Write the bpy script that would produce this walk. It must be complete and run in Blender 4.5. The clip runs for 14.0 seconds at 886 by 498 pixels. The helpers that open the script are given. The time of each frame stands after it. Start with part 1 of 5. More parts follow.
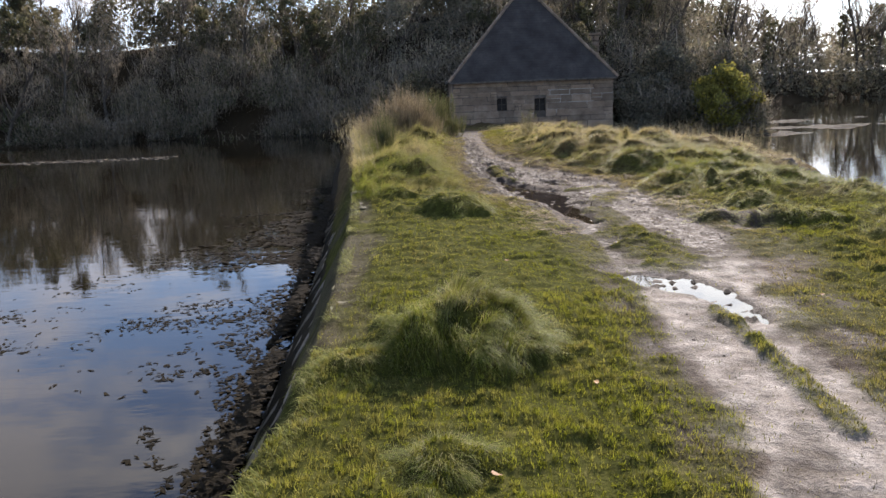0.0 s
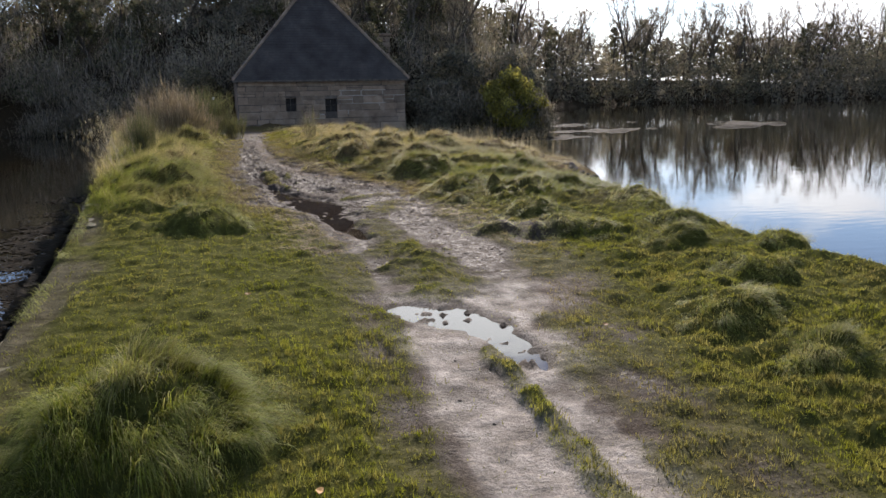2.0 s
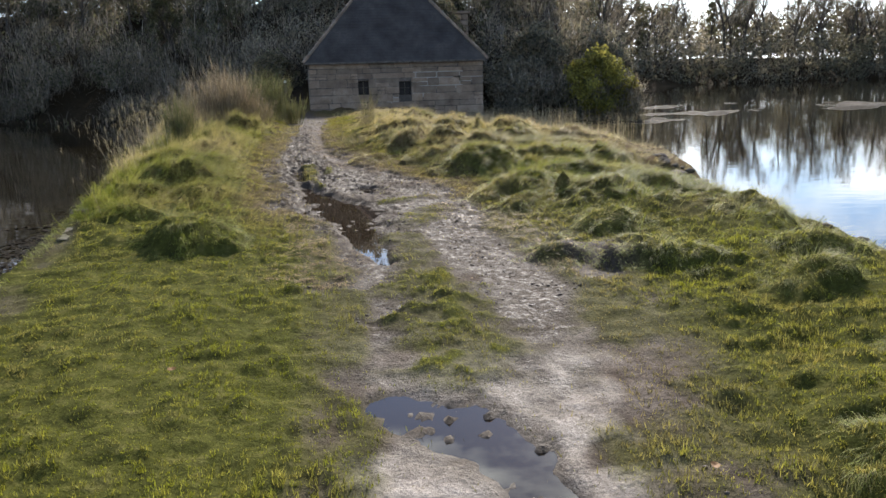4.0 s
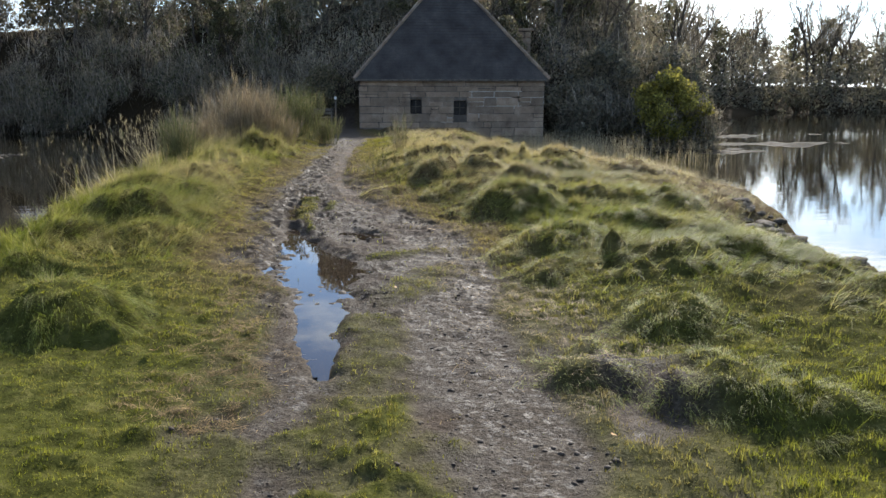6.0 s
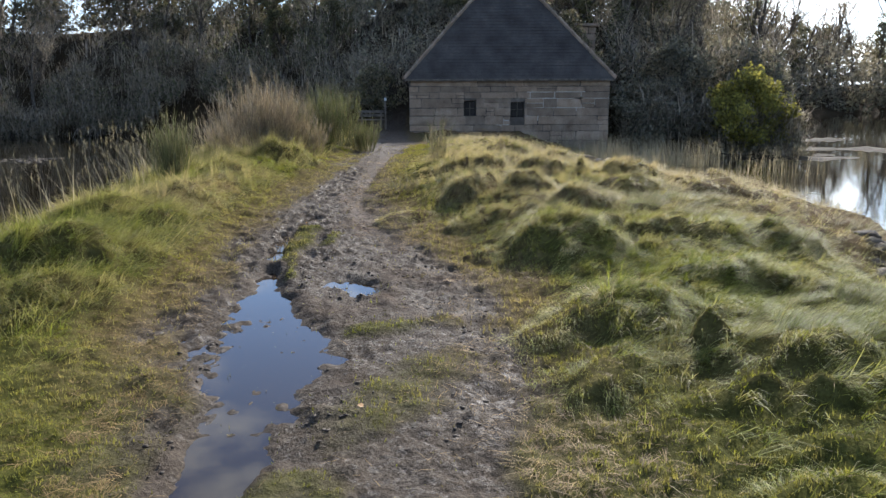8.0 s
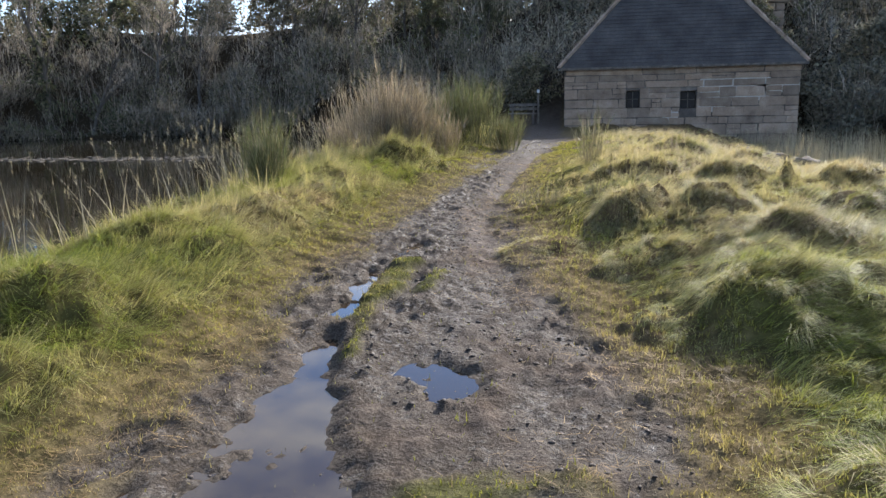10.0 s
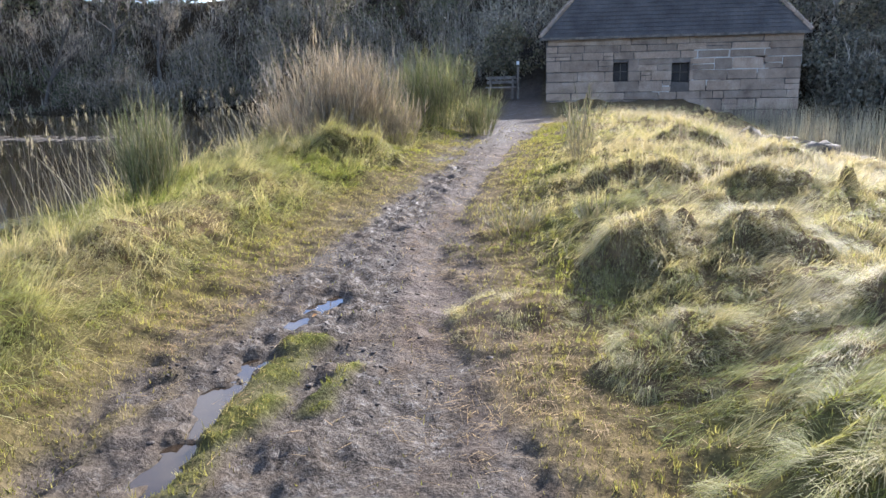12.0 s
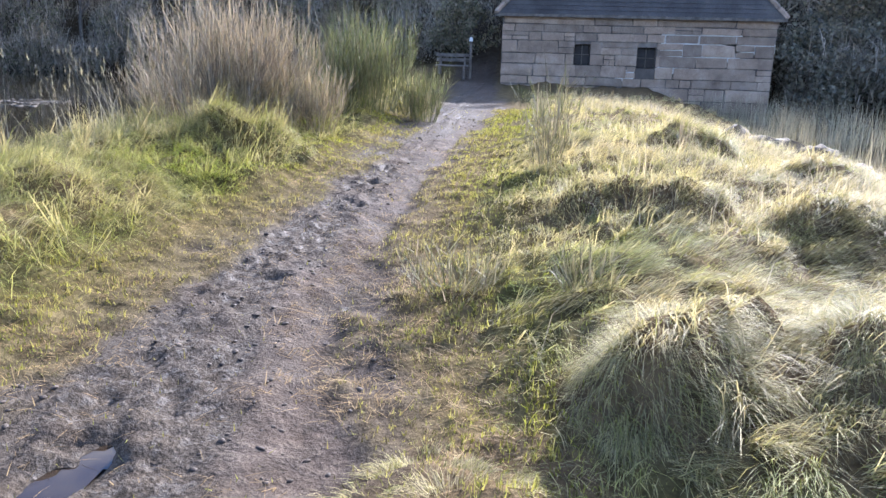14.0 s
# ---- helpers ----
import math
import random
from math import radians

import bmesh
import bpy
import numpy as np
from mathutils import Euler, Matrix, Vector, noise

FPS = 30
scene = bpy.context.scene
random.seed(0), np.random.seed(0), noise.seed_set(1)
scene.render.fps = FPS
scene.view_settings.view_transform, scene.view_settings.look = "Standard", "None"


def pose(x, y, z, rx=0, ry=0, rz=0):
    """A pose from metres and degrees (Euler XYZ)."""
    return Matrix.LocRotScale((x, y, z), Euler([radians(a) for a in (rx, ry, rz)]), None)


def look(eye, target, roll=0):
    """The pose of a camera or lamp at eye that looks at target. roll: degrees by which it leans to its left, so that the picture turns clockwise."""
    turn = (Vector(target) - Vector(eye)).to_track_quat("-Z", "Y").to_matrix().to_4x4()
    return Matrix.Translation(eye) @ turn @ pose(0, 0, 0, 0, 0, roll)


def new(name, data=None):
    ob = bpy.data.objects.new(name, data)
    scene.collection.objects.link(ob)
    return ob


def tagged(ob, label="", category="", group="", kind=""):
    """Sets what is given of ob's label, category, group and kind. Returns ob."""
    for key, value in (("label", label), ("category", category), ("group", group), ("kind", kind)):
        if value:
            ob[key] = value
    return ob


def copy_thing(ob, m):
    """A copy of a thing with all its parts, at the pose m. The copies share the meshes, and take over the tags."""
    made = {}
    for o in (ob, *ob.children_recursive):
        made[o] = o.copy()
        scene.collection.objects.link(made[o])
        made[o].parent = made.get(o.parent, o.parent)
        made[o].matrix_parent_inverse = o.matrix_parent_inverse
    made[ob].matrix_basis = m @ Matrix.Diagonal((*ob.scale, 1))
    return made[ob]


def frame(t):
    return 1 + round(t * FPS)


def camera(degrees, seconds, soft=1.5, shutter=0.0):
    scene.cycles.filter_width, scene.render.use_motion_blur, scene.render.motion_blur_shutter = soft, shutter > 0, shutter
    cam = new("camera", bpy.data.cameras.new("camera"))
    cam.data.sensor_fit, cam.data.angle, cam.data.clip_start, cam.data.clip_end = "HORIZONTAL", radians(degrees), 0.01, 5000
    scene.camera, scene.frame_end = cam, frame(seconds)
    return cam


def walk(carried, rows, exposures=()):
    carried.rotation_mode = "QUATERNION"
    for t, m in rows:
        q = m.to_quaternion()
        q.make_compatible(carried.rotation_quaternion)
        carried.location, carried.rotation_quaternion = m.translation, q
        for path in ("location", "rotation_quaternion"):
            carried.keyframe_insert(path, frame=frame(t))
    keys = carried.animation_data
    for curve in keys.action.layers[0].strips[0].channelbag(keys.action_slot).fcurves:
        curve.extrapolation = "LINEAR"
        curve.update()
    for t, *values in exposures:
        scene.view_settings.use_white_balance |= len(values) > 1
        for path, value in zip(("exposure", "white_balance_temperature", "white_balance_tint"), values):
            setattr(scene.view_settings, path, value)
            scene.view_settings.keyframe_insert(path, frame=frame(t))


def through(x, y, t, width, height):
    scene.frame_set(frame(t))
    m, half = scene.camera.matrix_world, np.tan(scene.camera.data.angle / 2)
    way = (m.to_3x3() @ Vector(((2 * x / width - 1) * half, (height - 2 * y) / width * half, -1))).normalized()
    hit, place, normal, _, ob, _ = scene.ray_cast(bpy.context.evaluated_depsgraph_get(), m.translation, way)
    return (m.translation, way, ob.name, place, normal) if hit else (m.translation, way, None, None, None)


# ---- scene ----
# camera: seconds, eye x y z, yaw (to the left of +y), pitch, roll
cam = camera(60.59, 14.0)
ROWS = [
    (0.0, 0.041, -0.016, 1.495, -1.45, -11.60, -2.18),
    (0.5, 0.214, 0.250, 1.463, -3.21, -12.03, -2.84),
    (1.0, 0.433, 0.511, 1.463, -6.70, -12.03, -1.71),
    (1.5, 0.568, 0.891, 1.453, -16.47, -11.92, -0.42),
    (2.0, 0.732, 1.286, 1.426, -16.44, -11.88, -0.92),
    (2.5, 0.920, 1.777, 1.402, -12.32, -12.61, -1.02),
    (3.0, 1.183, 2.289, 1.403, -11.07, -12.99, -1.11),
    (5.5, 2.543, 5.166, 1.354, -6.29, -12.79, -0.78),
    (6.0, 2.753, 5.810, 1.362, -5.04, -11.58, -0.02),
    (6.5, 2.947, 6.467, 1.374, -2.62, -12.01, -1.29),
    (7.0, 3.123, 7.064, 1.409, -1.22, -11.81, -0.88),
    (9.5, 3.424, 10.305, 1.306, 4.34, -11.44, 0.42),
    (10.0, 3.430, 10.967, 1.290, 11.74, -11.82, -1.41),
    (10.5, 3.427, 11.564, 1.305, 12.60, -12.55, -0.74),
    (11.0, 3.388, 12.206, 1.343, 13.25, -13.75, -0.71),
    (11.5, 3.384, 12.864, 1.322, 12.61, -13.43, -2.13),
    (12.0, 3.315, 13.510, 1.362, 10.43, -14.03, -1.49),
    (12.5, 3.308, 14.119, 1.323, 10.61, -12.32, -2.06),
    (13.0, 3.208, 14.786, 1.261, 11.16, -14.62, 0.23),
    (13.5, 3.222, 15.441, 1.239, 11.85, -15.43, 0.15),
    (14.0, 3.128, 16.090, 1.242, 6.30, -15.68, 1.44),
]
walk(cam, [(t, pose(x, y, z, 90 + pitch, 0, yaw) @ pose(0, 0, 0, 0, 0, roll)) for t, x, y, z, yaw, pitch, roll in ROWS],
     exposures=[(0.0, 0.85, 6500, 20), (1.0, 0.7, 6500, 20), (1.5, 0.5, 6500, 20), (2.0, 0.52, 6450, 19), (2.5, 0.8, 6450, 17), (3.0, 1.07, 6450, 16), (5.5, 0.6, 6250, 13), (6.0, 0.9, 6250, 12), (6.5, 1.03, 6200, 11),
                (7.0, 0.96, 6150, 12), (9.5, 1.2, 6050, 15), (10.0, 1.37, 6000, 15), (11.0, 2.0, 5800, 17), (12.5, 1.9, 5700, 19), (14.0, 2.12, 5450, 21)])

# ---- sky and sun ----
SUN_AZ, SUN_EL = radians(22), radians(28)     # to the right of +y, above the horizon
sun_way = Vector((math.sin(SUN_AZ) * math.cos(SUN_EL), math.cos(SUN_AZ) * math.cos(SUN_EL), math.sin(SUN_EL)))
world = bpy.data.worlds.new("sky")
scene.world = world
world.use_nodes = True
wn, wl = world.node_tree.nodes, world.node_tree.links
wn.clear()
w_out = wn.new("ShaderNodeOutputWorld")
w_bg = wn.new("ShaderNodeBackground")
w_sky = wn.new("ShaderNodeTexSky")
w_sky.sky_type, w_sky.sun_disc = "NISHITA", False
w_sky.sun_elevation, w_sky.sun_rotation = SUN_EL, SUN_AZ
w_sky.air_density, w_sky.dust_density, w_sky.ozone_density = 1.0, 0.2, 4.0
w_map = wn.new("ShaderNodeMapping")
w_map.inputs["Location"].default_value = (0.35, 0.6, 0.2)
w_map.inputs["Scale"].default_value = (1.0, 1.0, 2.6)
w_tc = wn.new("ShaderNodeTexCoord")
w_noise = wn.new("ShaderNodeTexNoise")
w_noise.inputs["Scale"].default_value, w_noise.inputs["Detail"].default_value = 2.3, 7
w_noise.inputs["Roughness"].default_value = 0.58
w_ramp = wn.new("ShaderNodeValToRGB")
w_ramp.color_ramp.elements[0].position, w_ramp.color_ramp.elements[1].position = 0.52, 0.62
w_mix = wn.new("ShaderNodeMix")
w_mix.data_type = "RGBA"
w_dot = wn.new("ShaderNodeVectorMath")          # cloud and haze are brightest round the sun
w_dot.operation = "DOT_PRODUCT"
w_dot.inputs[1].default_value = sun_way
w_pow = wn.new("ShaderNodeMath")
w_pow.operation, w_pow.use_clamp = "MAXIMUM", True
w_pow.inputs[1].default_value = 0.0
w_pow2 = wn.new("ShaderNodeMath")
w_pow2.operation = "POWER"
w_pow2.inputs[1].default_value = 8.0
w_lit = wn.new("ShaderNodeMix")
w_lit.data_type = "RGBA"
w_lit.inputs[6].default_value, w_lit.inputs[7].default_value = (5.0, 5.15, 5.5, 1), (20.0, 21.6, 20.8, 1)
wl.new(w_tc.outputs["Generated"], w_map.inputs["Vector"])
wl.new(w_map.outputs["Vector"], w_noise.inputs["Vector"])
w_thick = wn.new("ShaderNodeMath")              # thin cloud spreads round the sun
w_thick.operation = "MULTIPLY_ADD"
w_thick.inputs[1].default_value = 0.13
wl.new(w_noise.outputs["Fac"], w_thick.inputs[2])
wl.new(w_thick.outputs["Value"], w_ramp.inputs["Fac"])
w_sep = wn.new("ShaderNodeSeparateXYZ")
w_low = wn.new("ShaderNodeMapRange")          # haze thickens towards the horizon
w_low.interpolation_type = "SMOOTHSTEP"
for sock, v in zip(("From Min", "From Max", "To Min", "To Max"), (-0.02, 0.17, 0.9, 0.0)):
    w_low.inputs[sock].default_value = v
w_max = wn.new("ShaderNodeMath")
w_max.operation = "MAXIMUM"
wl.new(w_tc.outputs["Generated"], w_sep.inputs["Vector"])
wl.new(w_tc.outputs["Generated"], w_dot.inputs[0])
wl.new(w_dot.outputs["Value"], w_pow.inputs[0])
wl.new(w_pow.outputs["Value"], w_pow2.inputs[0])
wl.new(w_pow2.outputs["Value"], w_lit.inputs[0])
wl.new(w_pow2.outputs["Value"], w_thick.inputs[0])
wl.new(w_lit.outputs[2], w_mix.inputs[7])
wl.new(w_sep.outputs["Z"], w_low.inputs["Value"])
wl.new(w_low.outputs["Result"], w_max.inputs[0])
wl.new(w_ramp.outputs["Color"], w_max.inputs[1])
wl.new(w_max.outputs["Value"], w_mix.inputs[0])
wl.new(w_sky.outputs["Color"], w_mix.inputs[6])
wl.new(w_mix.outputs[2], w_bg.inputs["Color"])
w_bg.inputs["Strength"].default_value = 0.125
wl.new(w_bg.outputs["Background"], w_out.inputs["Surface"])
sun_data = bpy.data.lights.new("sun", "SUN")
sun_data.energy, sun_data.angle, sun_data.color = 5.0, radians(0.6), (1.0, 0.93, 0.82)
sun = new("sun", sun_data)
sun.matrix_world = look(sun_way * 200, (0, 0, 0))

# ---- mesh helpers ----
rng = np.random.default_rng(7)


def lattice(ix, iy, seed):
    h = (ix.astype(np.int64) * 374761393 + iy.astype(np.int64) * 668265263 + seed * 1442695041) & 0x7FFFFFFF
    h = (h ^ (h >> 13)) * 1274126177 & 0x7FFFFFFF
    return ((h ^ (h >> 16)) & 0xFFFF) / 65535.0


def vnoise(x, y, seed=0):
    x, y = np.asarray(x, float), np.asarray(y, float)
    ix, iy = np.floor(x), np.floor(y)
    fx, fy = x - ix, y - iy
    fx, fy = fx * fx * (3 - 2 * fx), fy * fy * (3 - 2 * fy)
    a, b = lattice(ix, iy, seed), lattice(ix + 1, iy, seed)
    c, d = lattice(ix, iy + 1, seed), lattice(ix + 1, iy + 1, seed)
    return (a + (b - a) * fx) * (1 - fy) + (c + (d - c) * fx) * fy - 0.5


def fbm(x, y, seed=0, octaves=4):
    total, amp = 0, 1.0
    for k in range(octaves):
        total = total + amp * vnoise(np.asarray(x) * 2 ** k, np.asarray(y) * 2 ** k, seed + k * 17)
        amp *= 0.5
    return total


def ss(a, b, x):
    t = np.clip((np.asarray(x, float) - a) / (b - a), 0, 1)
    return t * t * (3 - 2 * t)


def np_mesh(name, verts, faces, attrs=None, smooth=False):
    """A mesh from an array of points and arrays of triangles or quads."""
    me = bpy.data.meshes.new(name)
    verts = np.asarray(verts, np.float32)
    groups = [np.asarray(f, np.int32) for f in (faces if isinstance(faces, (list, tuple)) else [faces]) if len(f)]
    me.vertices.add(len(verts))
    me.vertices.foreach_set("co", verts.ravel())
    me.loops.add(sum(f.size for f in groups))
    me.loops.foreach_set("vertex_index", np.concatenate([f.ravel() for f in groups]))
    sizes = np.concatenate([np.full(len(f), f.shape[1], np.int32) for f in groups])
    me.polygons.add(len(sizes))
    me.polygons.foreach_set("loop_start", np.concatenate([[0], np.cumsum(sizes)[:-1]]).astype(np.int32))
    me.polygons.foreach_set("loop_total", sizes)
    if smooth:
        me.polygons.foreach_set("use_smooth", np.ones(len(sizes), bool))
    for key, values in (attrs or {}).items():
        me.attributes.new(key, "FLOAT", "POINT").data.foreach_set("value", np.asarray(values, np.float32))
    me.update(calc_edges=True)
    return me


def bm_mesh(name, bm, smooth=False):
    me = bpy.data.meshes.new(name)
    bm.normal_update()
    bm.to_mesh(me)
    bm.free()
    if smooth:
        me.polygons.foreach_set("use_smooth", np.ones(len(me.polygons), bool))
    return me


def thing(name, me, material=None, label="", category="", group="", kind=""):
    ob = new(name, me)
    if material and me:
        me.materials.append(material)
    return tagged(ob, label, category, group, kind)


def part(name, me, material, parent, label=""):
    if isinstance(me, bmesh.types.BMesh):
        me = bm_mesh(name, me)
    if material and not me.materials:
        me.materials.append(material)
    ob = new(name, me)
    ob.parent = parent
    return tagged(ob, label)


def bm_box(bm, x0, x1, y0, y1, z0, z1, bevel=0.0):
    r = bmesh.ops.create_cube(bm, size=1, matrix=Matrix.Translation(((x0 + x1) / 2, (y0 + y1) / 2, (z0 + z1) / 2)) @ Matrix.Diagonal((x1 - x0, y1 - y0, z1 - z0, 1)))
    if bevel:
        edges = {e for v in r["verts"] for e in v.link_edges}
        bmesh.ops.bevel(bm, geom=list(edges), offset=bevel, segments=1, affect="EDGES")
    return bm


def blades(base, length, width, az, lean, droop=0.6, segs=2):
    """Grass blades: flat tapering strips that bend over; arrays of one entry a blade. Returns points and faces."""
    n = len(base)
    base = np.asarray(base, float)
    d = np.stack([np.cos(az), np.sin(az), np.zeros(n)], 1)
    face = az + np.pi / 2 + rng.normal(0, 0.6, n)
    side = np.stack([np.cos(face), np.sin(face), np.zeros(n)], 1) * (width / 2)[:, None]
    rows = []
    p, ang = base.copy(), lean.copy()
    for k in range(segs):
        rows += [p - side * (1 - 0.35 * k), p + side * (1 - 0.35 * k)]
        step = (length / segs)[:, None]
        p = p + step * (np.sin(ang)[:, None] * d + np.cos(ang)[:, None] * np.array([0, 0, 1.0]))
        ang = ang + droop * (0.6 + 0.8 * rng.random(n))
    rows.append(p)
    m = 2 * segs + 1
    verts = np.stack(rows, 1).reshape(-1, 3)
    off = (np.arange(n) * m)[:, None]
    quads = [off + np.array([2 * k, 2 * k + 1, 2 * k + 3, 2 * k + 2]) for k in range(segs - 1)]
    tris = off + np.array([2 * segs - 2, 2 * segs - 1, 2 * segs])
    return verts, [np.concatenate(quads) if quads else np.zeros((0, 4), int), tris], m


# ---- materials ----
def nodes_of(name):
    m = bpy.data.materials.new(name)
    m.use_nodes = True
    t = m.node_tree
    return m, t.nodes, t.links, t.nodes["Principled BSDF"], t.nodes["Material Output"]


def noise_of(n, l, scale, detail=5, rough=0.6, vector=None):
    t = n.new("ShaderNodeTexNoise")
    t.inputs["Scale"].default_value, t.inputs["Detail"].default_value, t.inputs["Roughness"].default_value = scale, detail, rough
    if vector is None:
        g = n.new("ShaderNodeNewGeometry")
        vector = g.outputs["Position"]
    l.new(vector, t.inputs["Vector"])
    return t.outputs["Fac"]


def ramp_of(n, l, fac, stops):
    r = n.new("ShaderNodeValToRGB")
    while len(r.color_ramp.elements) < len(stops):
        r.color_ramp.elements.new(0.5)
    for e, (at, c) in zip(r.color_ramp.elements, stops):
        e.position, e.color = at, (*c, 1)
    l.new(fac, r.inputs["Fac"])
    return r.outputs["Color"]


def mix_of(n, l, fac, a, b, how="MIX"):
    m = n.new("ShaderNodeMix")
    m.data_type, m.blend_type = "RGBA", how
    for sock, v in ((m.inputs[0], fac), (m.inputs[6], a), (m.inputs[7], b)):
        if isinstance(v, bpy.types.NodeSocket):
            l.new(v, sock)
        elif isinstance(v, (int, float)):
            sock.default_value = v
        else:
            sock.default_value = (*v, 1)
    return m.outputs[2]


def math_of(n, l, op, a, b=0.0, clamp=False):
    m = n.new("ShaderNodeMath")
    m.operation, m.use_clamp = op, clamp
    for sock, v in ((m.inputs[0], a), (m.inputs[1], b)):
        if isinstance(v, bpy.types.NodeSocket):
            l.new(v, sock)
        else:
            sock.default_value = v
    return m.outputs[0]


def attr_of(n, key):
    a = n.new("ShaderNodeAttribute")
    a.attribute_name = key
    return a.outputs["Fac"]


def bump_of(n, l, height, strength, distance, bsdf):
    b = n.new("ShaderNodeBump")
    b.inputs["Strength"].default_value, b.inputs["Distance"].default_value = strength, distance
    l.new(height, b.inputs["Height"])
    l.new(b.outputs["Normal"], bsdf.inputs["Normal"])


def surface(name, stops, big=1.5, small=25.0, rough=(0.75, 0.95), bump=0.4, depth=0.01, vary=0.25, spec=0.4):
    """Mottled solid surface: colour from a large noise, grain from a small one, one tone of its own for each piece."""
    m, n, l, b, _ = nodes_of(name)
    f_big, f_small = noise_of(n, l, big), noise_of(n, l, small, 6, 0.65)
    c = ramp_of(n, l, f_big, stops)
    c = mix_of(n, l, 0.55, c, ramp_of(n, l, f_small, [(0.3, (0.55,) * 3), (0.7, (1.15,) * 3)]), "MULTIPLY")
    if vary:
        o = n.new("ShaderNodeObjectInfo")
        v = ramp_of(n, l, o.outputs["Random"], [(0, (1 - vary,) * 3), (1, (1 + vary * 0.6, 1 + vary * 0.5, 1 + vary * 0.4))])
        c = mix_of(n, l, 1.0, c, v, "MULTIPLY")
    l.new(c, b.inputs["Base Color"])
    r = n.new("ShaderNodeMapRange")
    l.new(f_small, r.inputs["Value"])
    r.inputs["To Min"].default_value, r.inputs["To Max"].default_value = rough
    l.new(r.outputs["Result"], b.inputs["Roughness"])
    b.inputs["Specular IOR Level"].default_value = spec
    bump_of(n, l, math_of(n, l, "ADD", f_small, math_of(n, l, "MULTIPLY", f_big, 1.5)), bump, depth, b)
    return m


def leafy(name, green, dry, spread=0.35, through=0.5, patch=0.7, rough=0.6):
    """Blades and leaves: light shines through them; 'dry' runs from green to straw; each blade has its own tone."""
    m, n, l, b, out = nodes_of(name)
    g = n.new("ShaderNodeNewGeometry")
    c = mix_of(n, l, attr_of(n, "dry"), green, dry)
    tone = ramp_of(n, l, g.outputs["Random Per Island"], [(0, (1 - spread,) * 3), (1, (1 + spread, 1 + spread * 0.9, 1 + spread * 0.6))])
    c = mix_of(n, l, 1.0, c, tone, "MULTIPLY")
    c = mix_of(n, l, 0.6, c, ramp_of(n, l, noise_of(n, l, patch, 4), [(0.3, (0.6, 0.62, 0.55)), (0.7, (1.25, 1.2, 1.1))]), "MULTIPLY")
    l.new(c, b.inputs["Base Color"])
    b.inputs["Roughness"].default_value = rough
    b.inputs["Specular IOR Level"].default_value = 0.1
    tr = n.new("ShaderNodeBsdfTranslucent")
    l.new(mix_of(n, l, 1.0, c, (1.15, 1.1, 0.85), "MULTIPLY"), tr.inputs["Color"])
    mx = n.new("ShaderNodeMixShader")
    mx.inputs[0].default_value = through
    l.new(b.outputs[0], mx.inputs[1])
    l.new(tr.outputs[0], mx.inputs[2])
    l.new(mx.outputs[0], out.inputs["Surface"])
    return m


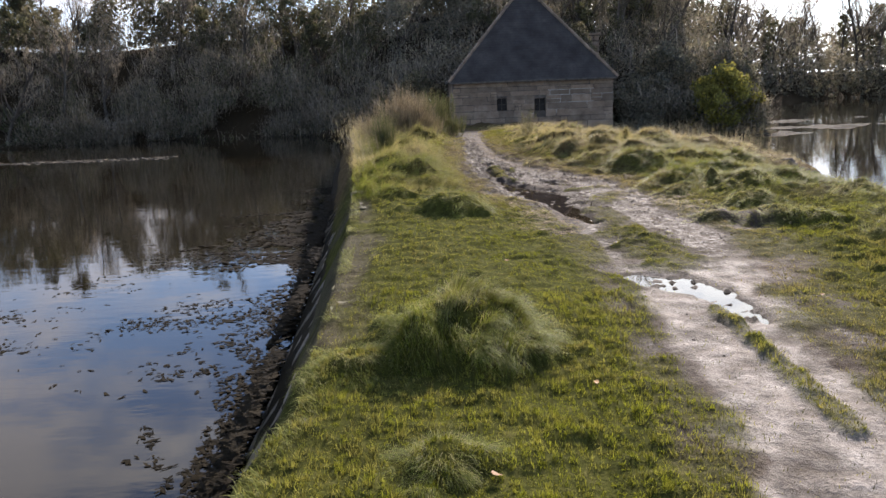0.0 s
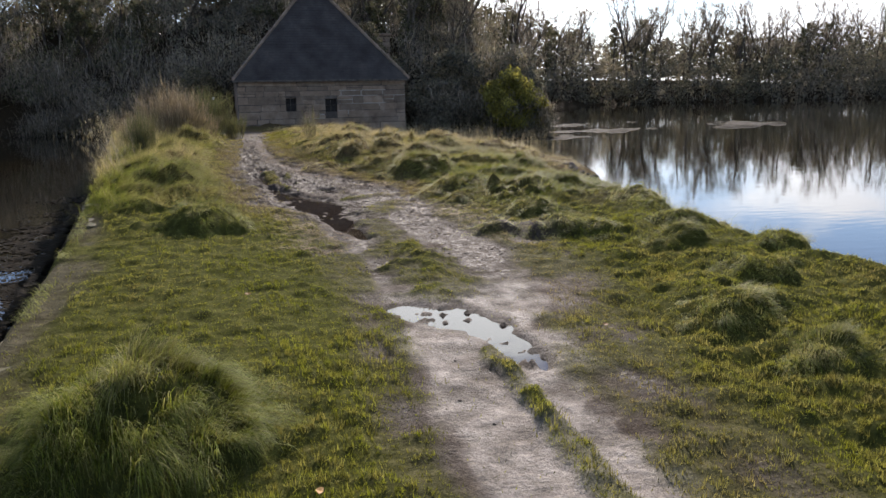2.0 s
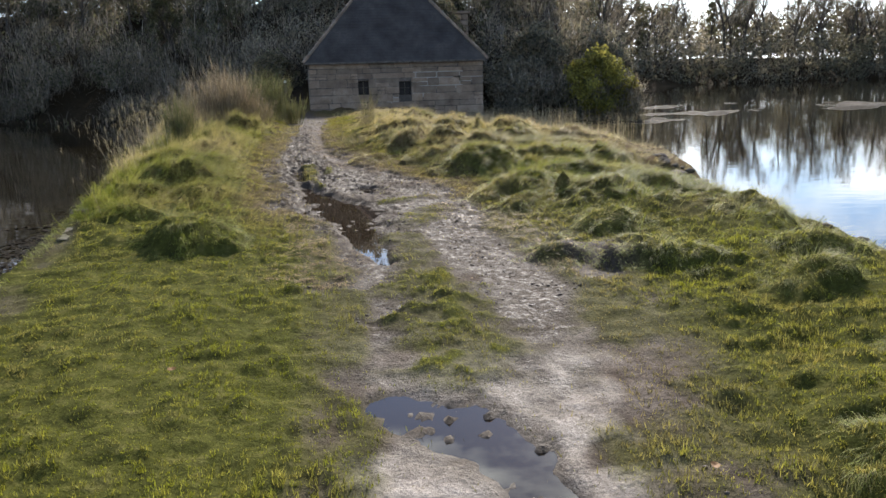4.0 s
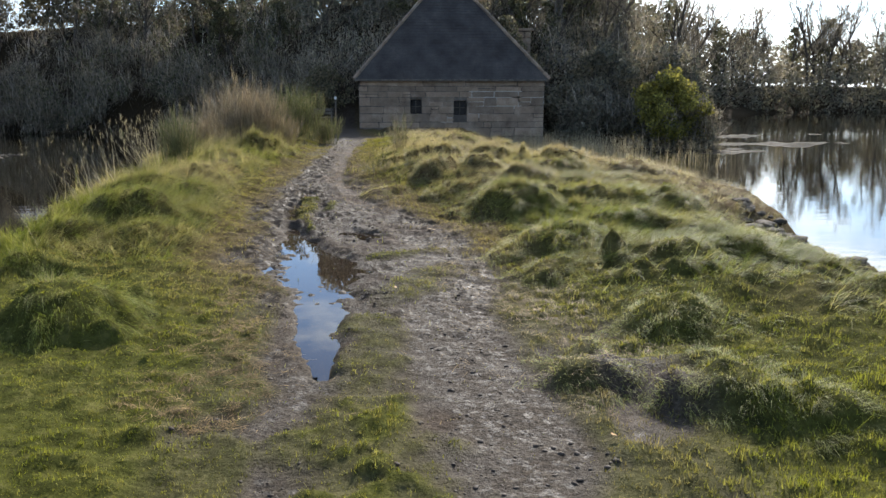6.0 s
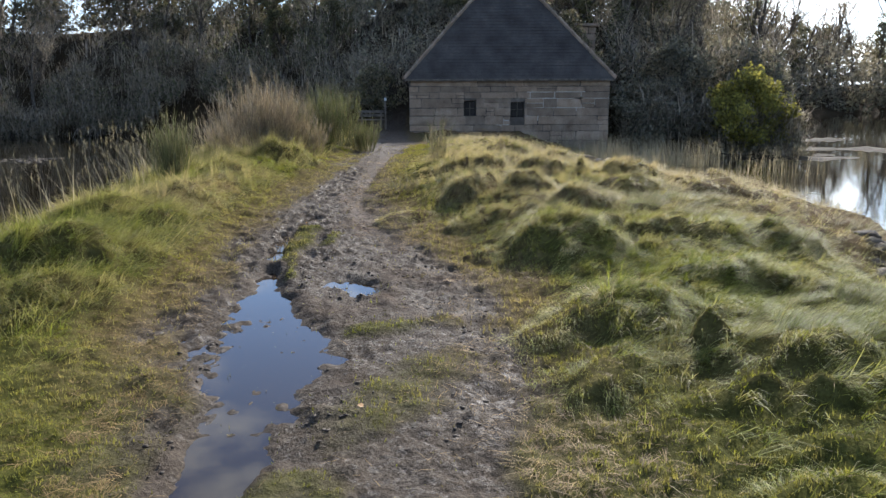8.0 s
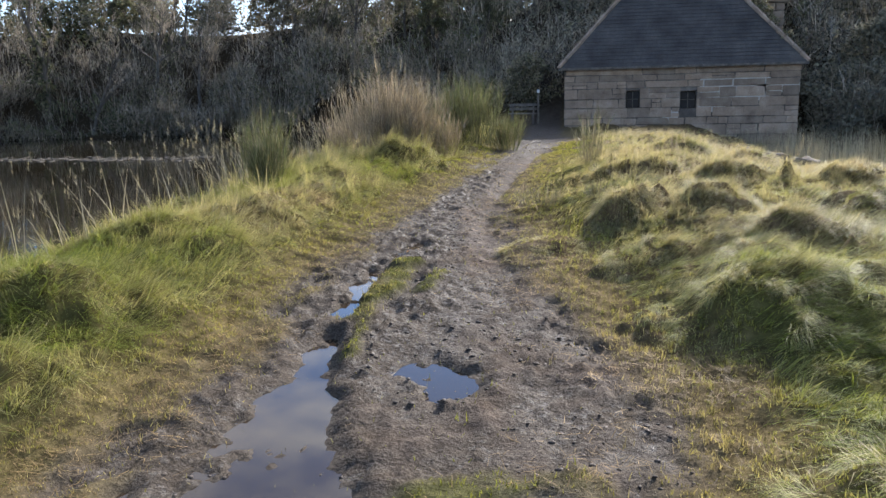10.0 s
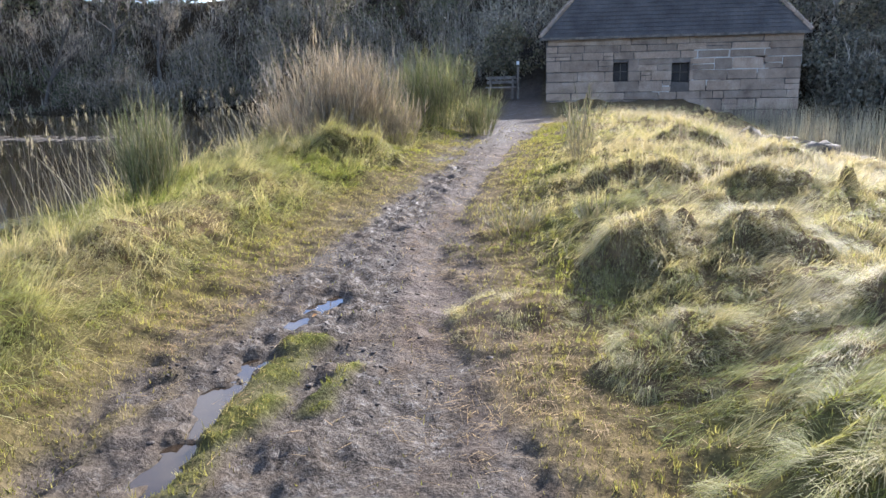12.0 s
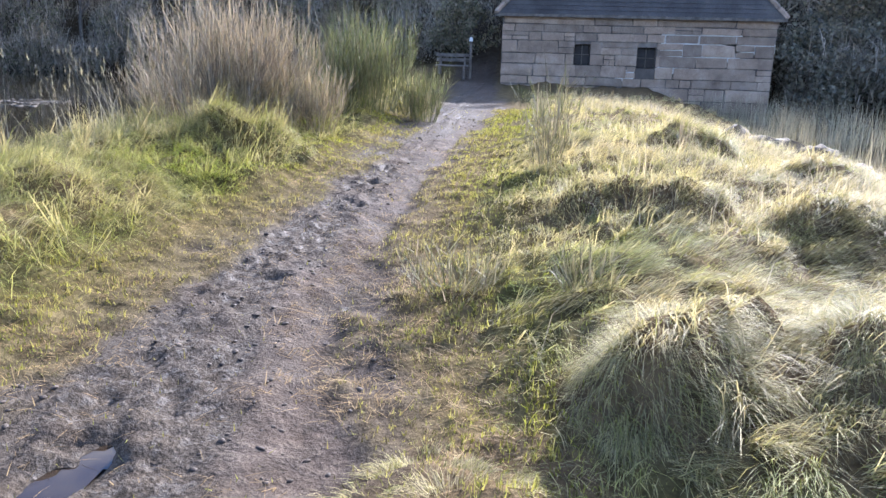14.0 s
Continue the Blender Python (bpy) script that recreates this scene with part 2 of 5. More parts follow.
def ground_material():
    m, n, l, b, _ = nodes_of("earth_mud_and_turf")
    mud, wet, bed = attr_of(n, "mud"), attr_of(n, "wet"), attr_of(n, "bed")
    big, mid, fine = noise_of(n, l, 0.9, 5), noise_of(n, l, 7, 6, 0.65), noise_of(n, l, 55, 6, 0.7)
    turf = ramp_of(n, l, mid, [(0.3, (0.032, 0.034, 0.010)), (0.52, (0.068, 0.07, 0.016)), (0.72, (0.125, 0.115, 0.036))])
    sand = ramp_of(n, l, mid, [(0.3, (0.16, 0.137, 0.11)), (0.5, (0.27, 0.234, 0.193)), (0.75, (0.40, 0.355, 0.30))])
    loam = ramp_of(n, l, mid, [(0.3, (0.036, 0.026, 0.018)), (0.5, (0.074, 0.055, 0.040)), (0.75, (0.14, 0.11, 0.083))])
    grit = attr_of(n, "grit")
    sand = mix_of(n, l, grit, loam, sand)
    slop = ramp_of(n, l, fine, [(0.3, (0.030, 0.0245, 0.0175)), (0.7, (0.09, 0.072, 0.054))])
    turf = mix_of(n, l, attr_of(n, "straw"), turf, ramp_of(n, l, mid, [(0.3, (0.055, 0.038, 0.02)), (0.7, (0.17, 0.12, 0.06))]))
    c = mix_of(n, l, mud, turf, mix_of(n, l, wet, sand, slop))
    c = mix_of(n, l, bed, c, ramp_of(n, l, mid, [(0.3, (0.02, 0.016, 0.01)), (0.7, (0.055, 0.04, 0.022))]))
    c = mix_of(n, l, 0.6, c, ramp_of(n, l, fine, [(0.32, (0.4,) * 3), (0.68, (1.35,) * 3)]), "MULTIPLY")
    l.new(c, b.inputs["Base Color"])
    # films of water lie in patches on the slop, the rest is dull
    soaked = math_of(n, l, "POWER", math_of(n, l, "MULTIPLY", mud, wet), 4.0)
    film = math_of(n, l, "MULTIPLY", soaked, math_of(n, l, "MULTIPLY", math_of(n, l, "SUBTRACT", noise_of(n, l, 19, 4, 0.65), 0.48), 7.0, True))
    # damp sand keeps a broad sheen of its own
    damp = math_of(n, l, "MULTIPLY", math_of(n, l, "MULTIPLY", mud, math_of(n, l, "ADD", 0.3, math_of(n, l, "MULTIPLY", grit, 0.25))), math_of(n, l, "MULTIPLY", math_of(n, l, "SUBTRACT", noise_of(n, l, 3.0, 5, 0.65), 0.34), 2.8, True))
    film = math_of(n, l, "MAXIMUM", math_of(n, l, "MULTIPLY", film, 0.58), damp)
    dull = math_of(n, l, "SUBTRACT", 0.95, math_of(n, l, "MULTIPLY", math_of(n, l, "MULTIPLY", mud, big), 0.2))
    l.new(math_of(n, l, "SUBTRACT", dull, math_of(n, l, "MULTIPLY", film, 0.5), True), b.inputs["Roughness"])
    l.new(math_of(n, l, "ADD", 0.015, math_of(n, l, "MULTIPLY", film, 0.26)), b.inputs["Specular IOR Level"])
    bump_of(n, l, math_of(n, l, "ADD", math_of(n, l, "ADD", math_of(n, l, "MULTIPLY", mid, 2.0), math_of(n, l, "MULTIPLY", noise_of(n, l, 20, 4, 0.6), 0.9)), math_of(n, l, "MULTIPLY", fine, 0.5)), 0.65, 0.03, b)
    return m


def water_material(name, tint, ripple, rough=0.02):
    m, n, l, b, _ = nodes_of(name)
    c = ramp_of(n, l, noise_of(n, l, 0.4, 4), [(0.3, tint), (0.7, tuple(v * 1.6 for v in tint))])
    l.new(c, b.inputs["Base Color"])
    b.inputs["Roughness"].default_value, b.inputs["IOR"].default_value = rough, 1.33
    mp = n.new("ShaderNodeMapping")
    g = n.new("ShaderNodeNewGeometry")
    mp.inputs["Scale"].default_value = (0.6, 1.6, 1)
    l.new(g.outputs["Position"], mp.inputs["Vector"])
    bump_of(n, l, noise_of(n, l, 2.5, 3, 0.5, mp.outputs["Vector"]), ripple, 0.02, b)
    return m


M_GROUND = ground_material()
M_POND = water_material("pond_water", (0.012, 0.010, 0.006), 0.10)
M_PUDDLE = water_material("puddle_water", (0.02, 0.014, 0.009), 0.02, 0.01)
M_TURF = leafy("short_turf", (0.198, 0.222, 0.03), (0.265, 0.228, 0.115), 0.85, 0.42, 0.8)
M_LONG = leafy("long_grass", (0.17, 0.21, 0.032), (0.40, 0.35, 0.225), 0.6, 0.42, 0.9)
M_STRAW = leafy("dead_straw", (0.28, 0.25, 0.17), (0.46, 0.40, 0.31), 0.35, 0.4, 1.2)
M_TRODDEN = leafy("trodden_straw", (0.14, 0.095, 0.05), (0.34, 0.25, 0.13), 0.5, 0.25, 1.2)
M_BROOM = leafy("broom_twigs", (0.10, 0.122, 0.05), (0.29, 0.24, 0.2), 0.6, 0.25, 1.5)
M_LEAF = leafy("evergreen_leaves", (0.085, 0.096, 0.055), (0.225, 0.195, 0.16), 0.6, 0.36, 0.12, 0.45)
# winter scrub towards the sun: the veil of haze is mixed into its colour
M_HAZED = leafy("hazed_winter_scrub", (0.15, 0.15, 0.125), (0.34, 0.315, 0.29), 0.5, 0.45, 0.1, 0.6)
M_GOLD = leafy("golden_leaves", (0.12, 0.125, 0.055), (0.40, 0.37, 0.10), 0.35, 0.55, 0.5)
M_TWIG = leafy("bare_twigs", (0.19, 0.165, 0.14), (0.42, 0.37, 0.32), 0.45, 0.2, 0.15, 0.8)
M_BARK = surface("bark", [(0.3, (0.06, 0.05, 0.035)), (0.7, (0.15, 0.125, 0.095))], 3, 30, (0.8, 1.0), 0.8, 0.02)
M_STONE = surface("granite_block", [(0.25, (0.19, 0.135, 0.09)), (0.5, (0.295, 0.217, 0.15)), (0.75, (0.39, 0.305, 0.222))], 2.2, 30, (0.8, 0.98), 0.9, 0.03, 0.3)
M_WALLSTONE = surface("quay_stone", [(0.3, (0.10, 0.08, 0.055)), (0.5, (0.19, 0.155, 0.11)), (0.75, (0.30, 0.26, 0.19))], 2.2, 35, (0.75, 0.95), 0.8, 0.02, 0.3)
M_MORTAR = surface("lime_mortar", [(0.35, (0.06, 0.05, 0.04)), (0.55, (0.14, 0.115, 0.09)), (0.8, (0.32, 0.27, 0.21))], 1.1, 30, (0.9, 1.0), 0.5, 0.01, 0)
M_PALE = surface("pale_repointing", [(0.35, (0.36, 0.32, 0.26)), (0.7, (0.56, 0.52, 0.45))], 1.5, 30, (0.9, 1.0), 0.5, 0.01, 0)
M_SLATE = surface("slate", [(0.3, (0.05, 0.045, 0.04)), (0.6, (0.085, 0.077, 0.069)), (0.8, (0.14, 0.125, 0.10))], 1.2, 20, (0.75, 0.95), 0.6, 0.01, 0, 0.12)
M_WEED = surface("bladder_wrack", [(0.3, (0.010, 0.008, 0.004)), (0.7, (0.032, 0.024, 0.011))], 6, 40, (0.75, 0.95), 0.8, 0.02, 0.2, 0.06)
M_ROCK = surface("shore_rock", [(0.3, (0.06, 0.05, 0.036)), (0.7, (0.19, 0.16, 0.12))], 3, 30, (0.7, 0.95), 0.8, 0.03, 0.3, 0.15)
M_WOOD = surface("weathered_wood", [(0.3, (0.06, 0.05, 0.04)), (0.7, (0.19, 0.16, 0.125))], 5, 60, (0.75, 0.95), 0.5, 0.005, 0.15)
M_PLATE = surface("pale_plate", [(0.3, (0.6, 0.6, 0.56)), (0.7, (0.75, 0.75, 0.7))], 8, 60, (0.5, 0.7), 0.1, 0.002, 0)
M_DARK = surface("dark_shutter", [(0.3, (0.018, 0.015, 0.012)), (0.7, (0.045, 0.037, 0.03))], 4, 50, (0.7, 0.9), 0.4, 0.005, 0)
M_FALLEN = surface("fallen_leaf", [(0.3, (0.28, 0.11, 0.03)), (0.7, (0.42, 0.24, 0.05))], 9, 60, (0.6, 0.8), 0.2, 0.002, 0.3)

# ---- the lie of the land ----
WATER = -1.3
PATH_Y = [-60, -5, 3, 6, 10, 14, 16, 18, 20, 24, 27, 30, 34, 38, 42, 46, 50]
PATH_Z = [-0.3, -0.27, -0.28, -0.29, -0.31, -0.29, -0.26, -0.20, -0.15, -0.09, -0.05, -0.05, -0.18, -0.32, -0.36, -0.22, 0.0]
MUD_Y = [-8, 3, 5, 7, 9, 10, 12, 13.5, 15, 17, 20, 24, 27, 31, 34, 45]
MUD_L = [1.3, 1.55, 1.82, 2.0, 2.05, 2.0, 1.9, 1.45, 1.4, 1.25, 1.2, 1.4, 1.5, 1.3, 1.1, 0.4]
MUD_R = [2.5, 2.62, 2.75, 3.25, 3.85, 3.9, 3.8, 3.7, 3.7, 2.95, 2.25, 2.2, 2.3, 2.5, 2.4, 1.6]
EDGE_Y = [-80, 3.4, 4.1, 5.6, 7.4, 10.5, 14, 20, 28, 34, 42, 60]
EDGE_X = [-1.0, -0.9, -0.77, -0.82, -0.88, -1.03, -1.25, -1.75, -2.5, -2.9, -3.2, -3.2]
SHORE_Y = [-80, 2, 8, 11, 13, 16, 19, 21.5, 27, 30, 33, 36, 42, 60]
SHORE_X = [7.2, 7.6, 8.0, 8.0, 8.3, 8.7, 9.4, 10.4, 10.8, 10.6, 9.3, 8.4, 8.6, 8.6]
BANK_X = [-300, -90, -50, -30, -18, -8, -3, 0, 11, 13, 19.5, 22, 30, 60, 140, 400]
BANK_Y = [-60, 18, 46, 58, 62, 60, 52, 47, 46, 44.5, 43.5, 62, 98, 110, 112, 60]
# puddles: level, and points x, y, half width
PUDDLES = [
    (-0.352, [(2.12, 7.1, 0.13), (2.35, 6.85, 0.22), (2.55, 6.6, 0.18), (2.62, 6.1, 0.12), (2.62, 5.6, 0.08)]),
    (-0.362, [(2.40, 10.3, 0.05), (2.34, 10.8, 0.10), (2.28, 11.4, 0.15), (2.26, 12.4, 0.18), (2.1, 13.3, 0.42), (1.98, 14.0, 0.3), (1.78, 14.8, 0.14), (1.66, 15.6, 0.09)]),
    (-0.345, [(2.42, 15.1, 0.16), (2.6, 14.9, 0.17)]),
    (-0.305, [(1.62, 16.0, 0.07), (1.5, 16.8, 0.09), (1.5, 17.3, 0.08)]),
    (-0.255, [(1.55, 17.8, 0.06), (1.62, 18.4, 0.08)]),
]


def along(points, x, y):
    """Distance to a chain of points over its half width: under 1 inside."""
    best = np.full(np.shape(x), 99.0)
    for (x0, y0, r0), (x1, y1, r1) in zip(points, points[1:]):
        dx, dy = x1 - x0, y1 - y0
        t = np.clip(((x - x0) * dx + (y - y0) * dy) / (dx * dx + dy * dy), 0, 1)
        best = np.minimum(best, np.hypot(x - x0 - t * dx, y - y0 - t * dy) / (r0 + (r1 - r0) * t))
    return best


# hummocks: x, y, radius, height
HUMMOCKS = [
    (3.70, 18.8, 0.37, 0.26), (4.6, 18.8, 0.46, 0.30), (5.98, 18.9, 0.55, 0.3), (5.0, 17.5, 0.5, 0.28), (4.5, 15.9, 0.75, 0.26),
    (5.7, 16.2, 0.5, 0.22), (3.95, 17.4, 0.5, 0.18), (4.7, 13.6, 0.7, 0.3), (4.1, 13.3, 0.35, 0.12), (4.65, 16.9, 0.42, 0.13), (3.0, 18.1, 0.45, 0.1),
    (4.1, 21.3, 0.5, 0.26), (3.62, 21.6, 0.4, 0.2), (4.95, 20.8, 0.5, 0.25), (6.4, 20.7, 0.6, 0.28), (5.4, 12.4, 0.55, 0.24), (6.2, 12.7, 0.5, 0.22),
    (4.9, 10.9, 0.45, 0.2), (4.0, 10.1, 0.4, 0.14), (4.7, 9.6, 0.42, 0.2), (4.3, 12.4, 0.4, 0.14), (5.5, 8.4, 0.36, 0.26), (5.3, 6.75, 0.4, 0.2),
    (4.3, 4.9, 0.38, 0.13), (4.35, 5.9, 0.4, 0.15), (4.45, 10.0, 0.4, 0.14), (5.0, 9.3, 0.35, 0.13), (6.2, 9.3, 0.45, 0.2), (6.7, 11.0, 0.5, 0.22),
    (6.3, 7.6, 0.45, 0.2), (6.6, 5.9, 0.5, 0.2), (5.6, 5.0, 0.45, 0.18), (4.9, 3.6, 0.4, 0.14), (5.9, 14.4, 0.5, 0.22), (7.0, 16.0, 0.55, 0.24),
    (7.4, 19.2, 0.6, 0.26), (5.6, 22.8, 0.5, 0.24), (6.9, 23.6, 0.6, 0.26), (4.9, 24.3, 0.5, 0.22), (8.2, 21.6, 0.5, 0.2), (6.4, 26.2, 0.6, 0.28),
    (0.28, 5.15, 0.62, 0.41), (-0.45, 4.75, 0.35, 0.14), (0.1, 3.35, 0.3, 0.12), (0.5, 11.3, 0.6, 0.36), (-0.1, 15.1, 0.62, 0.36), (-0.55, 14.2, 0.45, 0.2), (-0.35, 12.9, 0.5, 0.16),
    (0.15, 14.2, 0.4, 0.14), (0.0, 23.5, 0.42, 0.32), (0.45, 23.8, 0.38, 0.24), (-0.2, 20.9, 0.45, 0.2), (-0.1, 18.6, 0.5, 0.18), (-0.75, 17.2, 0.6, 0.2), (0.2, 17.0, 0.4, 0.12),
]


def land(x, y):
    """Height of the ground, and how far it is mud, wet, and pond bed."""
    x, y = np.asarray(x, float), np.asarray(y, float)
    zc = np.interp(y, PATH_Y, PATH_Z)
    ml, mr = np.interp(y, MUD_Y, MUD_L), np.interp(y, MUD_Y, MUD_R)
    wob = 0.22 * fbm(x * 1.6, y * 1.3, 3)
    mud = ss(-0.12, 0.1, x - ml + wob) * ss(-0.12, 0.16, mr - x + wob)
    # trodden turf beside the track
    fringe = ss(0.0, 0.3, x - ml + 0.5) * ss(0.0, 0.6, mr + 1.0 - x) * ss(12.5, 10, y)
    fringe2 = ss(0.0, 0.3, x - ml + 0.5) * ss(0.0, 0.3, mr + 0.35 - x) * ss(10, 12.5, y)
    mud = np.maximum(mud, np.maximum(fringe, fringe2) * (0.35 + 0.65 * ss(-0.1, 0.3, fbm(x * 2.6, y * 2.0, 11))))
    # strips of turf left standing between the ruts
    def strip(x0, y0, x1, y1, w):
        return ss(1.5, 0.5, along([(x0, y0, w), (x1, y1, w)], x, y) + 1.0 * fbm(x * 4, y * 4, 5)) * (0.6 + 0.4 * ss(-0.2, 0.2, fbm(x * 7, y * 7, 6)))
    turf = np.maximum.reduce([strip(2.25, 3.6, 2.42, 5.9, 0.07), strip(1.72, 16.0, 1.78, 17.5, 0.12), strip(1.95, 15.2, 1.85, 15.8, 0.06),
                              0.7 * strip(2.75, 13.7, 3.4, 13.9, 0.13), strip(2.05, 16.7, 2.12, 17.2, 0.06), strip(2.6, 7.7, 2.68, 9.6, 0.34), 0.6 * strip(2.7, 9.6, 2.72, 11.3, 0.2), 0.55 * strip(2.9, 12.2, 3.4, 13.0, 0.25)])
    mud = mud * (1 - turf)
    edge = np.interp(y, EDGE_Y, EDGE_X)
    mud = np.maximum(mud, 0.6 * ss(0.5, 0.25, x - edge + 0.3 * fbm(x * 3, y * 1.5, 511)) * ss(4.9, 5.4, y) * ss(13.4, 12.4, y) * ss(-0.2, 0.1, fbm(x * 1.3, y * 1.1, 13)))
    z = zc - 0.035 * mud + 0.012 * turf
    # verges
    left_rise = np.interp(y, [0, 11, 15, 20, 24, 30, 40], [0.02, 0.04, 0.2, 0.3, 0.3, 0.26, 0.2])
    z = z + left_rise * ss(ml - 0.25, ml - 1.5, x) * (1 - 0.5 * ss(-0.4, -1.6, x))
    right_rise = np.interp(y, [0, 5, 12, 17, 21, 26, 31, 36], [0.0, 0.04, 0.10, 0.2, 0.27, 0.34, 0.22, 0.0])
    z = z + right_rise * ss(mr + 0.15, mr + 1.8, x) * (0.25 + 0.75 * ss(8.6, 5.2, x))
    # the knoll falls away towards the house and the shore
    z = z - ss(20, 27, y) * ss(37, 33, y) * (0.1 + np.interp(x, [4.6, 5.2, 6, 7, 8, 9, 10], [0, 0.1, 0.28, 0.48, 0.62, 0.78, 0.85])) * ss(mr + 0.3, mr + 1.5, x)
    for hx, hy, hr, hh in HUMMOCKS:
        near = (np.abs(x - hx) < 2.2 * hr) & (np.abs(y - hy) < 2.2 * hr)
        if near.any():
            d = np.hypot(x[near] - hx, (y[near] - hy) * 1.15) * (1 + 0.75 * fbm(x[near] * 3.2, y[near] * 3.2, 21, 3)) / hr
            z[near] += 0.74 * hh * ss(1.0, 0.2, d)
    rough_r = ss(mr + 0.2, mr + 1.2, x)
    rough_l = ss(ml - 0.2, ml - 0.9, x) * ss(10, 14, y)
    z = z + (0.03 + 0.15 * rough_r + 0.11 * rough_l) * fbm(x * 1.1, y * 1.1, 31) * (1 - mud) + 0.02 * fbm(x * 5, y * 5, 41, 3) * (1 - mud)
    # lumpy turf, trodden by cattle
    lumps = fbm(x * 3.6, y * 3.6, 43, 3)
    z = z + (1 - mud) * (0.035 + 0.05 * rough_r + 0.03 * rough_l) * (np.abs(lumps) * 1.2 - 0.15)
    tufts = fbm(x * 7.5, y * 7.5, 45, 2)
    z = z + (1 - mud) * 0.05 * np.maximum(tufts, -0.1)
    # churned mud: prints and clods
    churn = mud * (0.22 + 0.78 * ss(9, 13, y)) * (1 - 0.6 * ss(16.3, 19, y) * ss(0.35, 0.65, (x - ml) / (mr - ml))) * (0.5 + 0.5 * ss(-0.2, 0.2, fbm(x * 1.1, y * 0.6, 47)))
    pits = fbm(x * 5.5, y * 4.5, 51, 3)
    clods = fbm(x * 12, y * 10, 61, 3)
    z = z + churn * (0.05 * pits + 0.055 * np.maximum(clods, 0) ** 0.75 + 0.055 * np.abs(fbm(x * 19, y * 16, 67, 2)) - 0.018)
    z = z - 0.045 * mud * ss(0.35, 0.0, np.abs(x - np.interp(y, [16, 18, 20, 24, 28], [2.75, 2.5, 2.15, 2.15, 2.3]) - 0.08 * fbm(y * 0.9, y * 0.2, 63))) * ss(16, 17.5, y) * ss(30, 26, y)
    soak = ss(1.5, 0.6, along([(3.3, 8.3, 0.3), (3.45, 9.6, 0.35), (3.1, 11.2, 0.5), (3.2, 12.4, 0.5)], x, y) + 0.7 * fbm(x * 3, y * 2.2, 77))
    drier = ss(15.5, 17.5, y) * (ss(0.45, 0.7, (x - ml) / (mr - ml) + 0.25 * fbm(x * 2, y * 1.2, 79)) - 0.35)
    wet = mud * np.clip(0.05 - 0.5 * drier + 0.6 * soak + 0.22 * ss(10.5, 13, y) * ss(18, 16, y) + 0.45 * ss(7.5, 6.5, y) * (ss(-0.1, 0.2, x - mr) + ss(0.0, -0.2, x - ml)) + 0.86 * ss(6.2, 8.0, y) * (1 - 0.12 * ss(16, 20, y)) + 1.1 * fbm(x * 1.7, y * 0.9, 71) - 0.9 * pits, 0, 1)
    dips = [(level, along(pts, x, y) + 0.4 * fbm(x * 4.5, y * 4.5, 81, 3)) for level, pts in PUDDLES]
    for level, d in dips:
        z = np.where(d < 2.6, np.maximum(z, level + 0.012 + 0.02 * np.clip(pits, -0.5, 1)), z)
    for level, d in dips:
        inside = ss(1.9, 0.4, d)
        z = z * (1 - inside) + (level - 0.03 + 0.04 * np.maximum(pits, -0.2) + (0.05 if level < -0.355 else 0.12) * np.maximum(clods - 0.04, 0)) * inside
        wet, mud = np.maximum(wet, 0.9 * ss(2.6, 1.0, d) * mud), np.maximum(mud, inside)
    # edges: quay on the pond side, shore on the other
    ex, sx = np.interp(y, EDGE_Y, EDGE_X), np.interp(y, SHORE_Y, SHORE_X)
    deep = -2.0 + 0.2 * fbm(x * 0.2, y * 0.2, 91)
    quay = np.clip((ex + 0.02 - x) / 0.95, 0, 1)
    z = z * (1 - quay) + deep * quay
    sx = sx + 0.5 * fbm(y * 0.5, y * 0.11, 95)
    z = z - 0.42 * ss(sx - 1.9, sx, x)
    shore = ss(sx - 0.1, sx + 1.3, x)
    z = z * (1 - shore) + deep * shore
    # far banks and the wooded slopes behind them
    by = np.interp(x, BANK_X, BANK_Y) + 2.0 * fbm(x * 0.11, y * 0.02, 99)
    back = y - by
    slope = np.interp(x, [-80, -20, 0, 14, 25, 40, 400], [0.42, 0.46, 0.48, 0.42, 0.24, 0.24, 0.24])
    hill = -1.9 + 1.5 * ss(-1.5, 1.5, back) + slope * (np.clip(back, 0, 17) - 0.5 * np.clip(back - 18, 0, 24)) + 0.25 * fbm(x * 0.3, y * 0.3, 101) + 3.0 * fbm(x * 0.05, y * 0.03, 113, 3) * ss(4, 14, back) * ss(20, 28, x)
    on = ss(-2.0, 0.2, back)
    z = np.where(back > -2.0, np.maximum(z, z * (1 - on) + hill * on), z)
    # behind the camera the causeway ends on a low shore
    home = ss(-10, -18, y)
    z = z * (1 - home) + (-0.2 + 0.02 * np.clip(-18 - y, 0, 60) + 0.2 * fbm(x * 0.2, y * 0.2, 103)) * home
    bed = np.maximum(ss(-0.95, -1.2, z), ss(0.3, 1.0, on) * ss(44, 48, y))
    return z, mud, wet, bed


